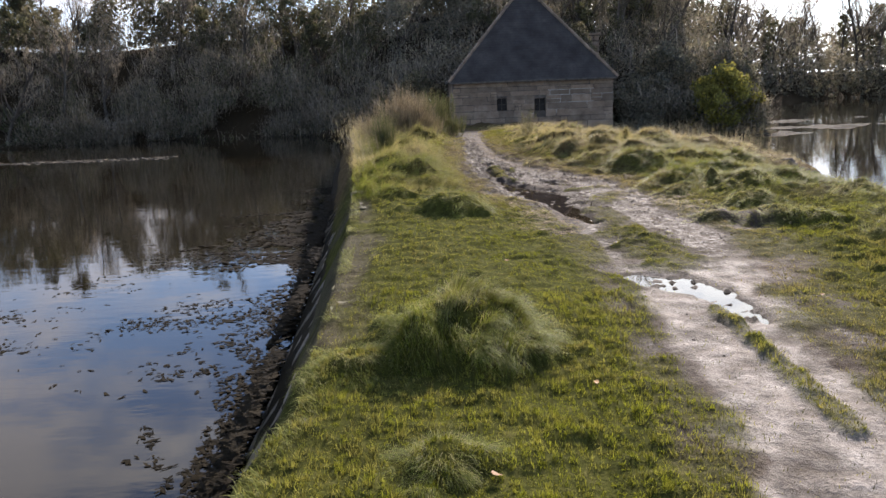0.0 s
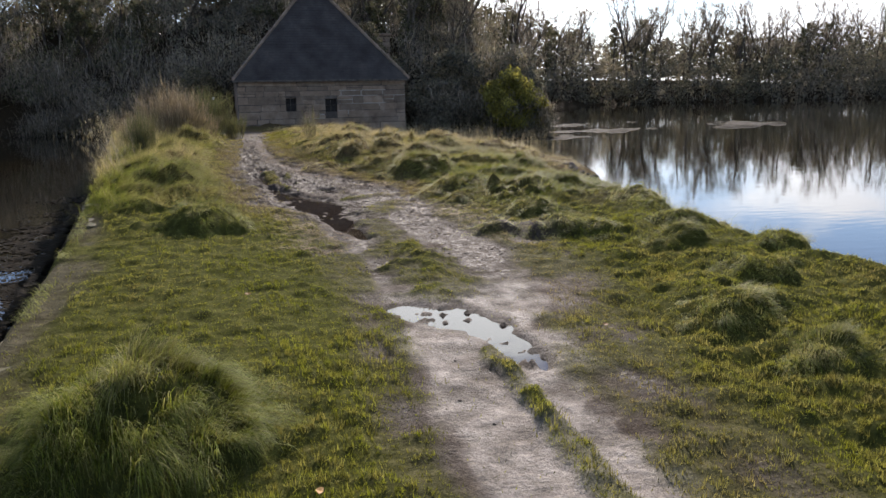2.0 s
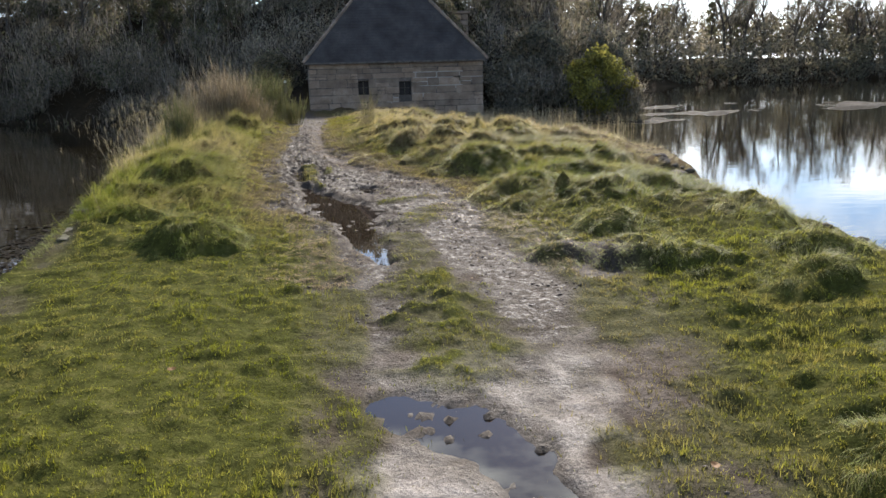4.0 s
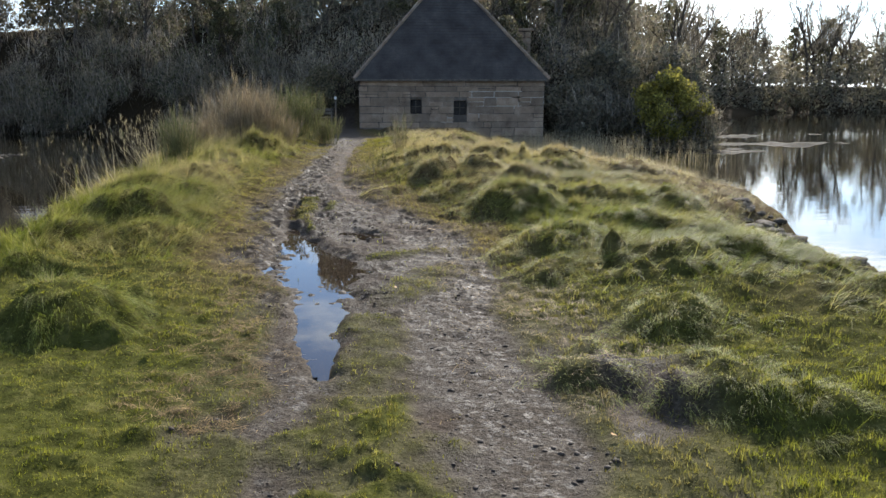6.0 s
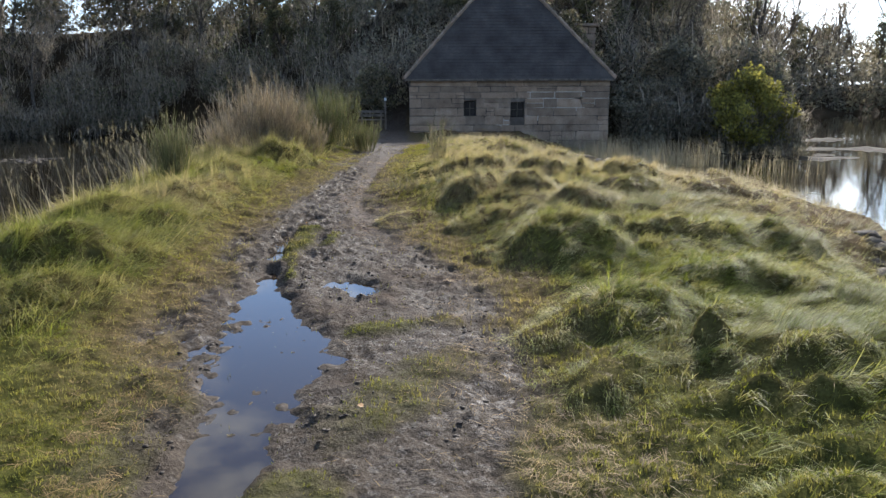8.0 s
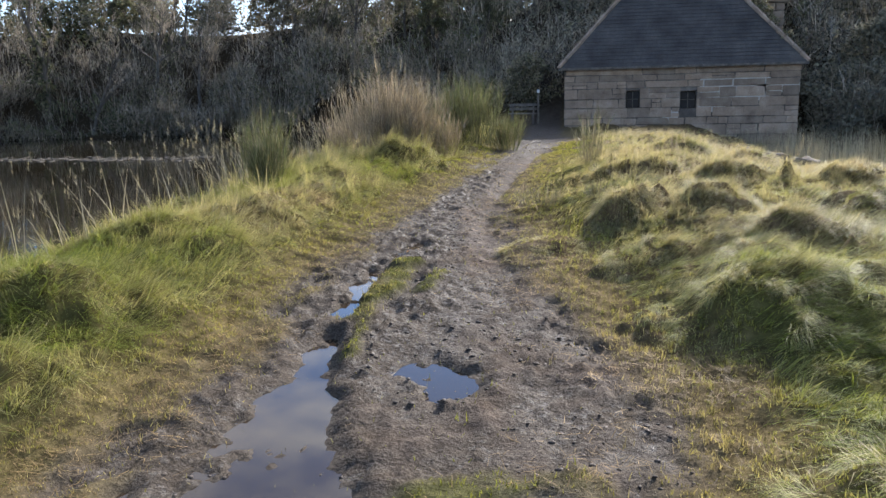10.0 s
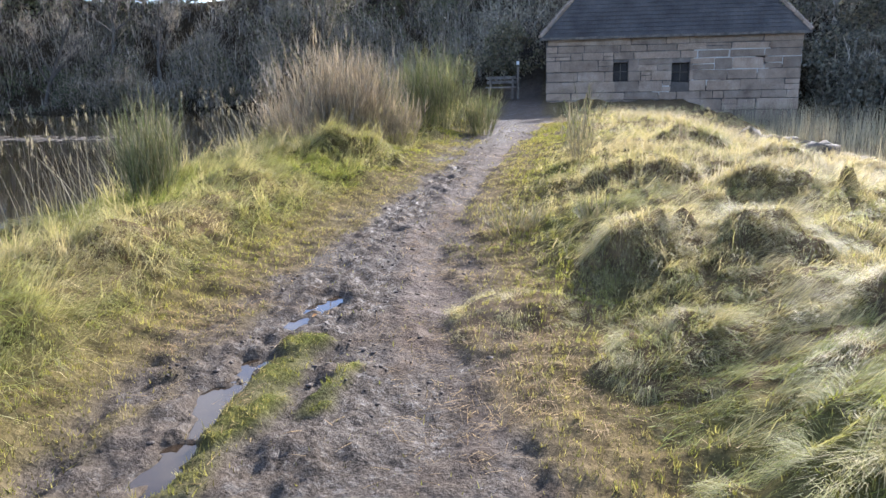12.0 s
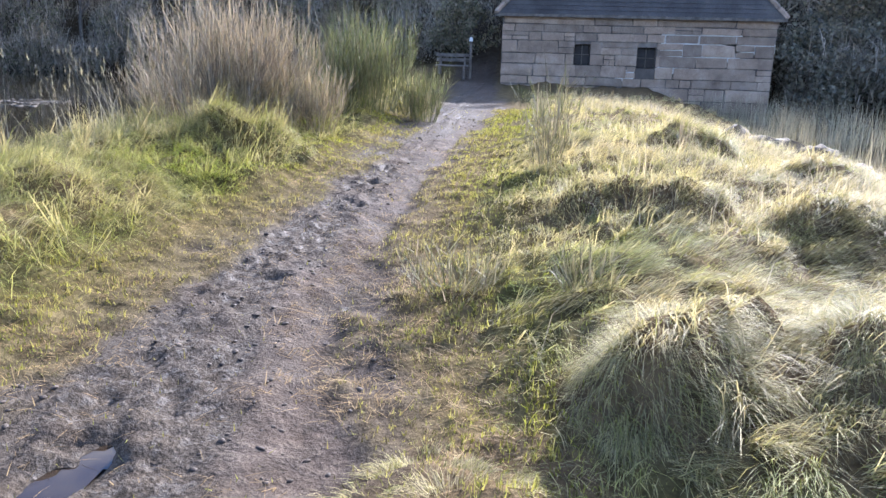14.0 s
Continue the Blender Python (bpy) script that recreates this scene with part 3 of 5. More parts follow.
def zone(x, y):
    """How far a place lies in the long rough grass, and how dry it is there."""
    ml, mr = np.interp(y, MUD_Y, MUD_L), np.interp(y, MUD_Y, MUD_R)
    long_l = ss(ml - 0.55, ml - 1.0, x) * ss(12.0, 14.5, y + 1.5 * fbm(x, y * 0.4, 503))
    long_r = ss(mr + 0.4, mr + 1.3, x) * ss(8, 16, y + 0.6 * (x - 4))
    rim = ss(-0.35, -0.85, x - np.interp(y, EDGE_Y, EDGE_X) - 0.75) * ss(10.5, 13.5, y)
    dry_l = ss(12, 19, y) * (0.5 + 0.35 * rim)
    dry_r = ss(12, 19, y) * 0.8 + ss(6.0, 8.0, x) * 0.25
    far = np.where(x < 2, dry_l, dry_r) + 0.75 * fbm(x * 0.8, y * 0.8, 507)
    return np.maximum(np.maximum(long_l, long_r), rim), far, np.maximum(long_l, rim)


def steps(lo, hi, fine, far_lo, far_hi, grow=1.16):
    out = list(np.arange(lo, hi, fine))
    s, v = fine, hi
    while v < far_hi:
        out.append(v)
        s *= grow
        v += s
    out.append(far_hi)
    s, v = fine * grow, lo - fine
    while v > far_lo:
        out.insert(0, v)
        s *= grow
        v -= s
    return np.array([far_lo] + out)


gx = steps(-1.9, 7.2, 0.06, -1500, 1500)
gx = np.unique(np.round(np.concatenate([gx[(gx < 1.0) | (gx > 3.95)], np.arange(1.0, 3.95, 0.027)]), 4))
gy = steps(1.6, 24.0, 0.036, -1500, 2500)
GX, GY = np.meshgrid(gx, gy)
gz, g_mud, g_wet, g_bed = land(GX.ravel(), GY.ravel())
g_long, g_dry, _ = zone(GX.ravel(), GY.ravel())
g_straw = np.clip(g_long * (0.15 + g_dry), 0, 1)
fx, fy = GX.ravel(), GY.ravel()
g_straw = np.maximum(g_straw, ss(0.95, 0.2, np.abs(fx - np.interp(fy, MUD_Y, MUD_L) + 0.3)) * ss(11, 14, fy) * 0.65)
g_straw = np.maximum(g_straw, ss(0.9, 0.2, np.abs(fx - np.interp(fy, MUD_Y, MUD_R) - 0.2)) * ss(10, 15, fy) * 0.8)
for hx, hy, hr, hh in HUMMOCKS:
    if hy > 16.5 and hx > 2:
        g_straw = np.maximum(g_straw, ss(1.5, 1.0, np.hypot(fx - hx, fy - hy) / hr))
g_grit = ss(8.2, 7.2, fy + 0.8 * fbm(fx * 2, fy * 2, 105)) * ss(-0.12, 0.06, fx - np.interp(fy, MUD_Y, MUD_L) + 0.3 * fbm(fx * 3, fy * 3, 109)) * ss(0.12, -0.1, fx - np.interp(fy, MUD_Y, MUD_R) + 0.4 * fbm(fx * 3, fy * 3, 107))
nx, ny = len(gx), len(gy)
ii = (np.arange(ny - 1)[:, None] * nx + np.arange(nx - 1)[None, :]).ravel()
ground_me = np_mesh("ground", np.stack([GX.ravel(), GY.ravel(), gz], 1), np.stack([ii, ii + 1, ii + nx + 1, ii + nx], 1), {"mud": g_mud, "wet": g_wet, "bed": g_bed, "straw": g_straw, "grit": g_grit}, True)
thing("ground", ground_me, M_GROUND, "grassy causeway with a muddy wheel-rutted track, between two sheets of water", "ground", kind="structure")


def level_sheet(name, x0, x1, y0, y1, z, nxs, nys):
    X, Y = np.meshgrid(np.linspace(x0, x1, nxs), np.linspace(y0, y1, nys))
    k = (np.arange(nys - 1)[:, None] * nxs + np.arange(nxs - 1)[None, :]).ravel()
    return np_mesh(name, np.stack([X.ravel(), Y.ravel(), np.full(X.size, z)], 1), np.stack([k, k + 1, k + nxs + 1, k + nxs], 1), smooth=True)


thing("water", level_sheet("water", -320, 420, -70, 160, WATER, 8, 8), M_POND, "still dark tidal pond water reflecting trees and sky", "water", kind="structure")
def puddle_mesh(level, pts):
    """A flat sheet cut out in small cells a little wider than the dip that holds it."""
    xs, ys = [p[0] for p in pts], [p[1] for p in pts]
    cx, cy = np.arange(min(xs) - 0.9, max(xs) + 0.9, 0.07), np.arange(min(ys) - 0.9, max(ys) + 0.9, 0.07)
    X, Y = np.meshgrid(cx, cy)
    d = (along(pts, X, Y) + 0.4 * fbm(X * 4.5, Y * 4.5, 81, 3)) < 2.1
    keep = (d[:-1, :-1] & d[1:, :-1] & d[:-1, 1:] & d[1:, 1:]).ravel()
    k = (np.arange(len(cy) - 1)[:, None] * len(cx) + np.arange(len(cx) - 1)[None, :]).ravel()[keep]
    quads = np.stack([k, k + 1, k + len(cx) + 1, k + len(cx)], 1)
    used, inv = np.unique(quads, return_inverse=True)
    return np_mesh("puddle", np.stack([X.ravel(), Y.ravel(), np.full(X.size, level)], 1)[used], inv.reshape(quads.shape), smooth=True)


for level, pts in PUDDLES:
    thing("puddle", puddle_mesh(level, pts), M_PUDDLE, "shallow muddy puddle standing in the rutted track", "puddle", "puddles in the track", "structure")

# mud banks that stand just clear of the tidal water
bx, by_ = np.arange(15.5, 62, 0.3), np.arange(37, 66, 0.3)
BX, BY = np.meshgrid(bx, by_)
bank_z = WATER - 0.06 + 0.36 * fbm(BX * 0.16, BY * 0.42, 301) + 0.16 * fbm(BX * 0.9, BY * 1.1, 305) - 0.4 * ss(0.5, 1.0, np.hypot((BX - 25) / 24, (BY - 47) / 13))
bk = (np.arange(len(by_) - 1)[:, None] * len(bx) + np.arange(len(bx) - 1)[None, :]).ravel()
thing("mud_bank", np_mesh("mud_bank", np.stack([BX.ravel(), BY.ravel(), bank_z.ravel()], 1), np.stack([bk, bk + 1, bk + len(bx) + 1, bk + len(bx)], 1), smooth=True),
      M_WEED, "low dark weedy mud banks breaking the tidal water", "mud bank", kind="structure")

# ---- the stone tide-mill house ----
HX0, HX1, HY0, HY1, HZ0, HZ1 = 2.0, 10.98, 43.0, 48.8, -1.6, 2.05
WINDOWS = [(4.46, 5.0, 0.40, 1.10), (6.56, 7.18, 0.34, 1.04)]


def block_mesh(seed, worn=0.0):
    """A roughly squared stone, one metre a side, with worn arrises."""
    r = random.Random(seed)
    bm = bmesh.new()
    bmesh.ops.create_cube(bm, size=1)
    bmesh.ops.bevel(bm, geom=list(bm.edges), offset=0.045, segments=1, affect="EDGES")
    for v in bm.verts:
        v.co += Vector((r.uniform(-0.02 - worn, 0.02 + worn), r.uniform(-0.03 - worn, 0.03 + worn), r.uniform(-0.03 - worn, 0.03 + worn)))
    return bm_mesh("stone_block", bm)


def wall_with_holes(bm, x0, x1, y0, y1, z0, z1, holes):
    xs = sorted({x0, x1, *[h[0] for h in holes], *[h[1] for h in holes]})
    for a, b in zip(xs, xs[1:]):
        hole = [h for h in holes if h[0] <= a + 1e-6 and h[1] >= b - 1e-6]
        if hole:
            bm_box(bm, a, b, y0, y1, z0, hole[0][2])
            bm_box(bm, a, b, y0, y1, hole[0][3], z1)
        else:
            bm_box(bm, a, b, y0, y1, z0, z1)


def house():
    home = thing("stone_house", None, None, "low granite tide-mill house with a steep hipped slate roof", "house")
    home.location = ((HX0 + HX1) / 2, (HY0 + HY1) / 2, HZ0)
    base = Vector(home.location)

    def here(name, bm, mat, parent, label=""):
        bmesh.ops.translate(bm, verts=bm.verts, vec=-base)
        return part(name, bm, mat, parent, label)

    bm = bmesh.new()
    wall_with_holes(bm, HX0, HX1, HY0, HY0 + 0.6, HZ0, HZ1, WINDOWS)
    front = here("front_wall", bm, M_MORTAR, home, "granite wall with open joints and patches of pale mortar")
    patch = bmesh.new()
    for x0, x1, z0, z1 in ((7.3, 9.9, 0.62, 1.5), (7.25, 8.3, 0.2, 0.62), (9.4, 10.98, 0.9, 1.25), (5.9, 6.5, -0.1, 0.3)):
        bm_box(patch, x0, x1, HY0 - 0.022, HY0 + 0.01, z0, z1)
    here("mortar_patch", patch, M_PALE, front, "pale lime repointing between the stones")
    for name, box in (("back_wall", (HX0, HX1, HY1 - 0.6, HY1)), ("side_wall", (HX0, HX0 + 0.6, HY0 + 0.6, HY1 - 0.6)), ("side_wall", (HX1 - 0.6, HX1, HY0 + 0.6, HY1 - 0.6))):
        bm = bmesh.new()
        bm_box(bm, *box, HZ0, HZ1)
        here(name, bm, M_STONE, home)
    for x0, x1, z0, z1 in WINDOWS:
        w = here("window", bm_box(bmesh.new(), x0 + 0.02, x1 - 0.02, HY0 + 0.2, HY0 + 0.26, z0 + 0.02, z1 - 0.02), M_DARK, home, "small dark window recessed in the granite")
        here("window_bar", bm_box(bmesh.new(), (x0 + x1) / 2 - 0.015, (x0 + x1) / 2 + 0.015, HY0 + 0.15, HY0 + 0.18, z0, z1, 0.005), M_WOOD, w)
        here("window_bar", bm_box(bmesh.new(), x0, x1, HY0 + 0.15, HY0 + 0.18, (z0 + z1) / 2 - 0.012, (z0 + z1) / 2 + 0.012, 0.005), M_WOOD, w)
    # roof
    e, rise, run = 0.22, 4.9, 4.25
    ym = (HY0 + HY1) / 2
    z0, z1 = HZ1 - 0.02, HZ1 + rise
    xa, xb, ya, yb = HX0 - e, HX1 + e, HY0 - e, HY1 + e
    corners = {"a": (xa, ya, z0), "b": (xb, ya, z0), "c": (xb, yb, z0), "d": (xa, yb, z0), "l": (xa + run, ym, z1), "r": (xb - run, ym, z1)}
    bm = bmesh.new()
    v = {k: bm.verts.new(p) for k, p in corners.items()}
    for f in ("ablr"[:2] + "rl", "bcr", "cdlr", "dal", "dcba"):
        bm.faces.new([v[k] for k in f])
    roof = here("roof", bm, M_SLATE, home, "steep dark slate roof")
    # slates, course over course
    r = np.random.default_rng(3)
    slates = bmesh.new()
    for p0, p1, q1, q0 in (("a", "b", "r", "l"), ("d", "a", "l", "l"), ("b", "c", "r", "r")):
        P0, P1, Q1, Q0 = (Vector(corners[k]) for k in (p0, p1, q1, q0))
        nrm = (P1 - P0).cross(Q0 - P0).normalized()
        rows = 34
        for i in range(rows):
            u0, u1 = i / rows, min(1, (i + 1.5) / rows)
            L0, R0, L1, R1 = P0.lerp(Q0, u0), P1.lerp(Q1, u0), P0.lerp(Q0, u1), P1.lerp(Q1, u1)
            width = (R0 - L0).length
            count = max(1, int(width / 0.23))
            cuts = [0] + [(k + (0.5 if i % 2 else 0)) / count + r.normal(0, 0.006) for k in range(1, count)] + [1]
            for s0, s1 in zip(cuts, cuts[1:]):
                drop = (L0 - L1).normalized() * r.uniform(0, 0.02)
                lift = 0.026 + r.uniform(0, 0.012)
                pts = [L0.lerp(R0, s0 + 0.002) + nrm * lift + drop, L0.lerp(R0, s1 - 0.002) + nrm * lift + drop, L1.lerp(R1, s1 - 0.002) + nrm * 0.006, L1.lerp(R1, s0 + 0.002) + nrm * 0.006]
                lo = [q - nrm * 0.012 for q in pts[:2]]
                a = [slates.verts.new(q) for q in pts]
                b = [slates.verts.new(q) for q in lo]
                slates.faces.new(a)
                slates.faces.new((b[0], b[1], a[1], a[0]))
    tagged(here("slating", slates, M_SLATE, roof), kind="stuff")
    # ridge and hip stones
    for name, p, q in (("hip", "a", "l"), ("hip", "b", "r"), ("ridge", "l", "r")):
        P, Q = Vector(corners[p]), Vector(corners[q])
        n = max(6, int((Q - P).length / 0.45))
        for k in range(n):
            a, b = P.lerp(Q, k / n), P.lerp(Q, (k + 0.94) / n)
            bm = bmesh.new()
            m = look((a + b) / 2 + Vector((0, 0, 0.03)), b + Vector((0, 0, 0.03)))
            bmesh.ops.create_cone(bm, cap_ends=True, segments=7, radius1=0.10, radius2=0.085, depth=(b - a).length, matrix=m)
            here(name + "_stone", bm, M_STONE, roof, "pale mortared hip stone" if k == 0 else "")
    # masonry stack at the end wall, with a weathered cap
    stack = here("chimney", bm_box(bmesh.new(), 9.98, 10.72, 45.3, 46.1, HZ1 + 0.2, HZ1 + 2.42), M_MORTAR, home, "square granite chimney stack overgrown at its foot")
    here("chimney_cap", bm_box(bmesh.new(), 9.86, 10.84, 45.18, 46.22, HZ1 + 2.42, HZ1 + 2.56, 0.03), M_STONE, stack)
    for row in range(6):
        cut = 0.42 if row % 2 else 0.30
        for a, b in ((9.96, 9.96 + cut), (9.96 + cut, 10.74)):
            z_ = HZ1 + 0.55 + 0.31 * row
            here("chimney_stone", bm_box(bmesh.new(), a + 0.012, b - 0.012, 45.26, 45.4, z_, z_ + 0.29, 0.025), M_STONE, stack)
    # eaves course and gutter board
    here("eaves_board", bm_box(bmesh.new(), xa, xb, ya - 0.03, ya + 0.02, z0 - 0.09, z0 + 0.01, 0.008), M_WOOD, roof, "dark eaves board")
    # facing blocks, cut round the windows
    kinds = [block_mesh(s) for s in range(6)]
    for k in kinds:
        k.materials.append(M_STONE)
    rr = random.Random(5)
    z = HZ0 + 0.1
    heights = [0.46, 0.4, 0.44, 0.3, 0.42, 0.38, 0.44, 0.3, 0.26, 0.34]
    scale = (HZ1 - 0.02 - z) / sum(heights)
    for course, h in enumerate(heights):
        h *= scale
        x = HX0
        while x < HX1 - 0.02:
            w = rr.choice((0.42, 0.62, 0.85, 1.1, 1.3, 1.6)) * rr.uniform(0.85, 1.1)
            if course == len(heights) - 1:
                w *= 1.9
            if HX1 - (x + w) < 0.35:
                w = HX1 - x
            spans = [(x, x + w)]
            for hx0, hx1, hz0, hz1 in WINDOWS:
                if z < hz1 - 0.05 and z + h > hz0 + 0.05:
                    spans = [s for a, b in spans for s in ((a, min(b, hx0)), (max(a, hx1), b)) if s[1] - s[0] > 0.06]
            for a, b in spans:
                # some places are made up with two or three smaller stones
                roll = rr.random()
                small = b - a < 1.0 and course < len(heights) - 1
                mid_x = a + (b - a) * rr.uniform(0.35, 0.65)
                cells = [(a, b, z, h * 0.5), (a, b, z + h * 0.5, h * 0.5)] if small and roll < 0.16 else [(a, mid_x, z, h * 0.55), (mid_x, b, z, h * 0.55), (a, b, z + h * 0.55, h * 0.45)] if roll > 0.86 and course < len(heights) - 1 else [(a, b, z, h)]
                for c0, c1, cz, ch in cells:
                    gap = rr.uniform(0.012, 0.045)
                    ob = new("stone_block", rr.choice(kinds))
                    ob.parent = front
                    ob.matrix_basis = Matrix.Translation(Vector(((c0 + c1) / 2, HY0 + 0.055 + rr.uniform(-0.014, 0.014), cz + ch / 2)) - base) @ Matrix.Rotation(rr.uniform(-0.018, 0.018), 4, "Y") @ Matrix.Diagonal((c1 - c0 - gap, 0.2, ch - gap, 1))
            x += w
        z += h
    return home


house()

# ---- quay wall along the pond ----
quay_core = bmesh.new()
ys_q = np.arange(-14, 46, 1.0)
prev = None
for y in ys_q:
    x = float(np.interp(y, EDGE_Y, EDGE_X))
    z = float(np.interp(y, PATH_Y, PATH_Z)) - 0.08
    ring = [quay_core.verts.new(p) for p in ((x + 0.35, y, z), (x + 0.06, y, z), (x - 1.2, y, -2.1), (x + 0.35, y, -2.1))]
    if prev:
        for k in range(4):
            quay_core.faces.new((prev[k], ring[k], ring[(k + 1) % 4], prev[(k + 1) % 4]))
    else:
        quay_core.faces.new(ring)
    prev = ring
quay_core.faces.new(prev[::-1])
quay = thing("wall_quay", bm_mesh("wall_quay", quay_core), M_WEED, "battered stone quay wall, mossy coping above and weed below", "wall", kind="structure")
qkinds = [block_mesh(s) for s in range(20, 26)]
for k in qkinds:
    k.materials.append(M_WALLSTONE)
rq = random.Random(9)
for course in range(6):
    y = 1.2
    while y < 17:
        w = rq.uniform(0.35, 0.85)
        x, z = float(np.interp(y + w / 2, EDGE_Y, EDGE_X)), float(np.interp(y + w / 2, PATH_Y, PATH_Z)) - 0.14
        f = (course + 0.5) / 6
        ob = new("stone_block", rq.choice(qkinds))
        ob.parent = quay
        ob.matrix_basis = Matrix.Translation((x + 0.13 - 0.93 * f + rq.uniform(-0.025, 0.025), y + w / 2, z - 0.02 - 1.28 * f)) @ Matrix.Rotation(0.62 + rq.uniform(-0.05, 0.05), 4, "Y") @ Matrix.Diagonal((0.2, w - 0.02, 0.25, 1))
        y += w
# coping stones, bare in places
ckinds = [block_mesh(s, 0.07) for s in range(40, 45)]
M_COPING = surface("mossy_coping", [(0.35, (0.09, 0.10, 0.02)), (0.52, (0.14, 0.125, 0.06)), (0.75, (0.27, 0.225, 0.17))], 3.2, 40, (0.75, 0.95), 0.8, 0.02, 0.2)
for k in ckinds:
    k.materials.append(M_COPING)
y = 1.4
while y < 13.4:
    w = rq.uniform(0.4, 0.8)
    x = float(np.interp(y + w / 2, EDGE_Y, EDGE_X)) + rq.uniform(-0.03, 0.03)
    if rq.random() < (0.15 if 5.4 < y < 7.2 or 9.5 < y < 12.2 else 0.65):
        y += w
        continue
    ob = new("coping_stone", rq.choice(ckinds))
    ob.parent = quay
    zt = float(land(np.array([x + 0.3]), np.array([y + w / 2]))[0][0])
    ob.matrix_basis = Matrix.Translation((x + rq.uniform(0.17, 0.24), y + w / 2, zt - 0.115 + rq.uniform(-0.03, 0.0))) @ Matrix.Rotation(rq.uniform(-0.07, 0.03), 4, "Y") @ Matrix.Rotation(rq.uniform(-0.2, 0.2), 4, "Z") @ Matrix.Diagonal((rq.uniform(0.16, 0.34), (w - 0.03) * rq.uniform(0.85, 1.0), 0.17, 1))
    y += w


# ---- lumps: weed, stones, clods ----
def lump_verts(n, seed):
    """One rough low-polygon lump about 1 across."""
    bm = bmesh.new()
    bmesh.ops.create_icosphere(bm, subdivisions=n, radius=0.5)
    r = random.Random(seed)
    for v in bm.verts:
        v.co *= 1 + r.uniform(-0.3, 0.25)
    vs, fs = np.array([v.co[:] for v in bm.verts]), np.array([[v.index for v in f.verts] for f in bm.faces])
    bm.free()
    return vs, fs


def many_lumps(name, places, sizes, seed=1):
    """Lumps joined into one mesh; sizes: three half-extents a lump."""
    kinds = [lump_verts(1, seed + k) for k in range(6)]
    r = np.random.default_rng(seed)
    verts, faces, off = [], [], 0
    for p, s in zip(places, sizes):
        v, f = kinds[r.integers(6)]
        a = r.uniform(0, 6.28)
        c, sn = math.cos(a), math.sin(a)
        q = v * np.asarray(s) * 2
        verts.append(np.stack([q[:, 0] * c - q[:, 1] * sn, q[:, 0] * sn + q[:, 1] * c, q[:, 2]], 1) + p)
        faces.append(f + off)
        off += len(v)
    return np_mesh(name, np.concatenate(verts), np.concatenate(faces), smooth=True)


def fronds(name, places, size, label):
    """Ragged flat scraps of weed that lie on the water, some curling clear of it."""
    n = len(places)
    a = rng.uniform(0, 6.283, n)
    u = np.stack([np.cos(a), np.sin(a), rng.normal(0, 0.10, n)], 1) * size[:, None]
    w = np.stack([-np.sin(a), np.cos(a), rng.normal(0, 0.16, n)], 1) * (size * rng.uniform(0.2, 0.6, n))[:, None]
    p = places
    v = np.stack([p - u, p - 0.3 * u + w, p + 0.1 * u + 0.35 * w, p + 0.5 * u + w * rng.uniform(0.5, 1.4, n)[:, None], p + u, p + 0.2 * u - w], 1).reshape(-1, 3)
    v[:, 2] = np.maximum(v[:, 2], WATER + 0.004)
    f = (np.arange(n) * 6)[:, None]
    return thing(name, np_mesh(name, v, [f + np.array([0, 5, 2, 1]), f + np.array([2, 5, 4, 3])]), M_WEED, label, "seaweed", kind="stuff")


n = 9000
wy = rng.uniform(1.5, 24, n)
wd = rng.exponential(0.36, n) + 0.62
keep = (fbm(wy * 1.3, wd * 2.4, 201) > -0.2 + 0.3 * (wd - 0.62)) & (wd < 3.6)
wy, wd = wy[keep], wd[keep]
wx = np.interp(wy, EDGE_Y, EDGE_X) - wd
fronds("seaweed", np.stack([wx, wy, WATER + rng.uniform(0.003, 0.012, len(wx)) + 0.10 * ss(0.85, 0.6, wd) * rng.random(len(wx))], 1), rng.uniform(0.02, 0.065, len(wx)), "dark bladder wrack floating along the foot of the quay")
n = 5200
wy, drop = rng.uniform(1.5, 20, n), 1 - 0.5 * rng.random(n) ** 1.6
wx = np.interp(wy, EDGE_Y, EDGE_X) - 0.79 * drop - rng.uniform(0.02, 0.1, n)
keep = fbm(wy * 1.1, drop * 2.0, 205) > -0.5 + 1.2 * (1 - drop)
fronds("hanging_seaweed", np.stack([wx, wy, WATER + 1.02 * (1 - drop)], 1)[keep], rng.uniform(0.03, 0.08, int(keep.sum())), "dark wrack clinging to the sloping quay face")
n = 2600
cl = rng.integers(0, 16, n)
cx0, cy0 = rng.uniform(-5.5, -1.8, 16), rng.uniform(6, 15, 16)
wx, wy = cx0[cl] + rng.normal(0, 0.42, n), cy0[cl] + rng.normal(0, 0.22, n)
keep = fbm(wx * 1.6, wy * 3, 211) > -0.05
fronds("seaweed", np.stack([wx, wy, np.full(n, WATER + 0.006)], 1)[keep], rng.uniform(0.02, 0.055, int(keep.sum())), "drifting rafts of dark seaweed on the pond")
n = 3500
wy = rng.uniform(12.5, 19, n)
wx = np.interp(wy, EDGE_Y, EDGE_X) - 0.7 - rng.exponential(0.7, n)
keep = fbm(wx * 0.8, wy * 1.2, 215) > 0.0
fronds("seaweed", np.stack([wx, wy, np.full(n, WATER + 0.01)], 1)[keep], rng.uniform(0.04, 0.11, int(keep.sum())), "broad dark shelf of wrack at the quay foot")
n = 500
wx, wy = rng.uniform(-32, -13, n), 40.5 + rng.normal(0, 0.6, n)
s = rng.uniform(0.04, 0.16, n)
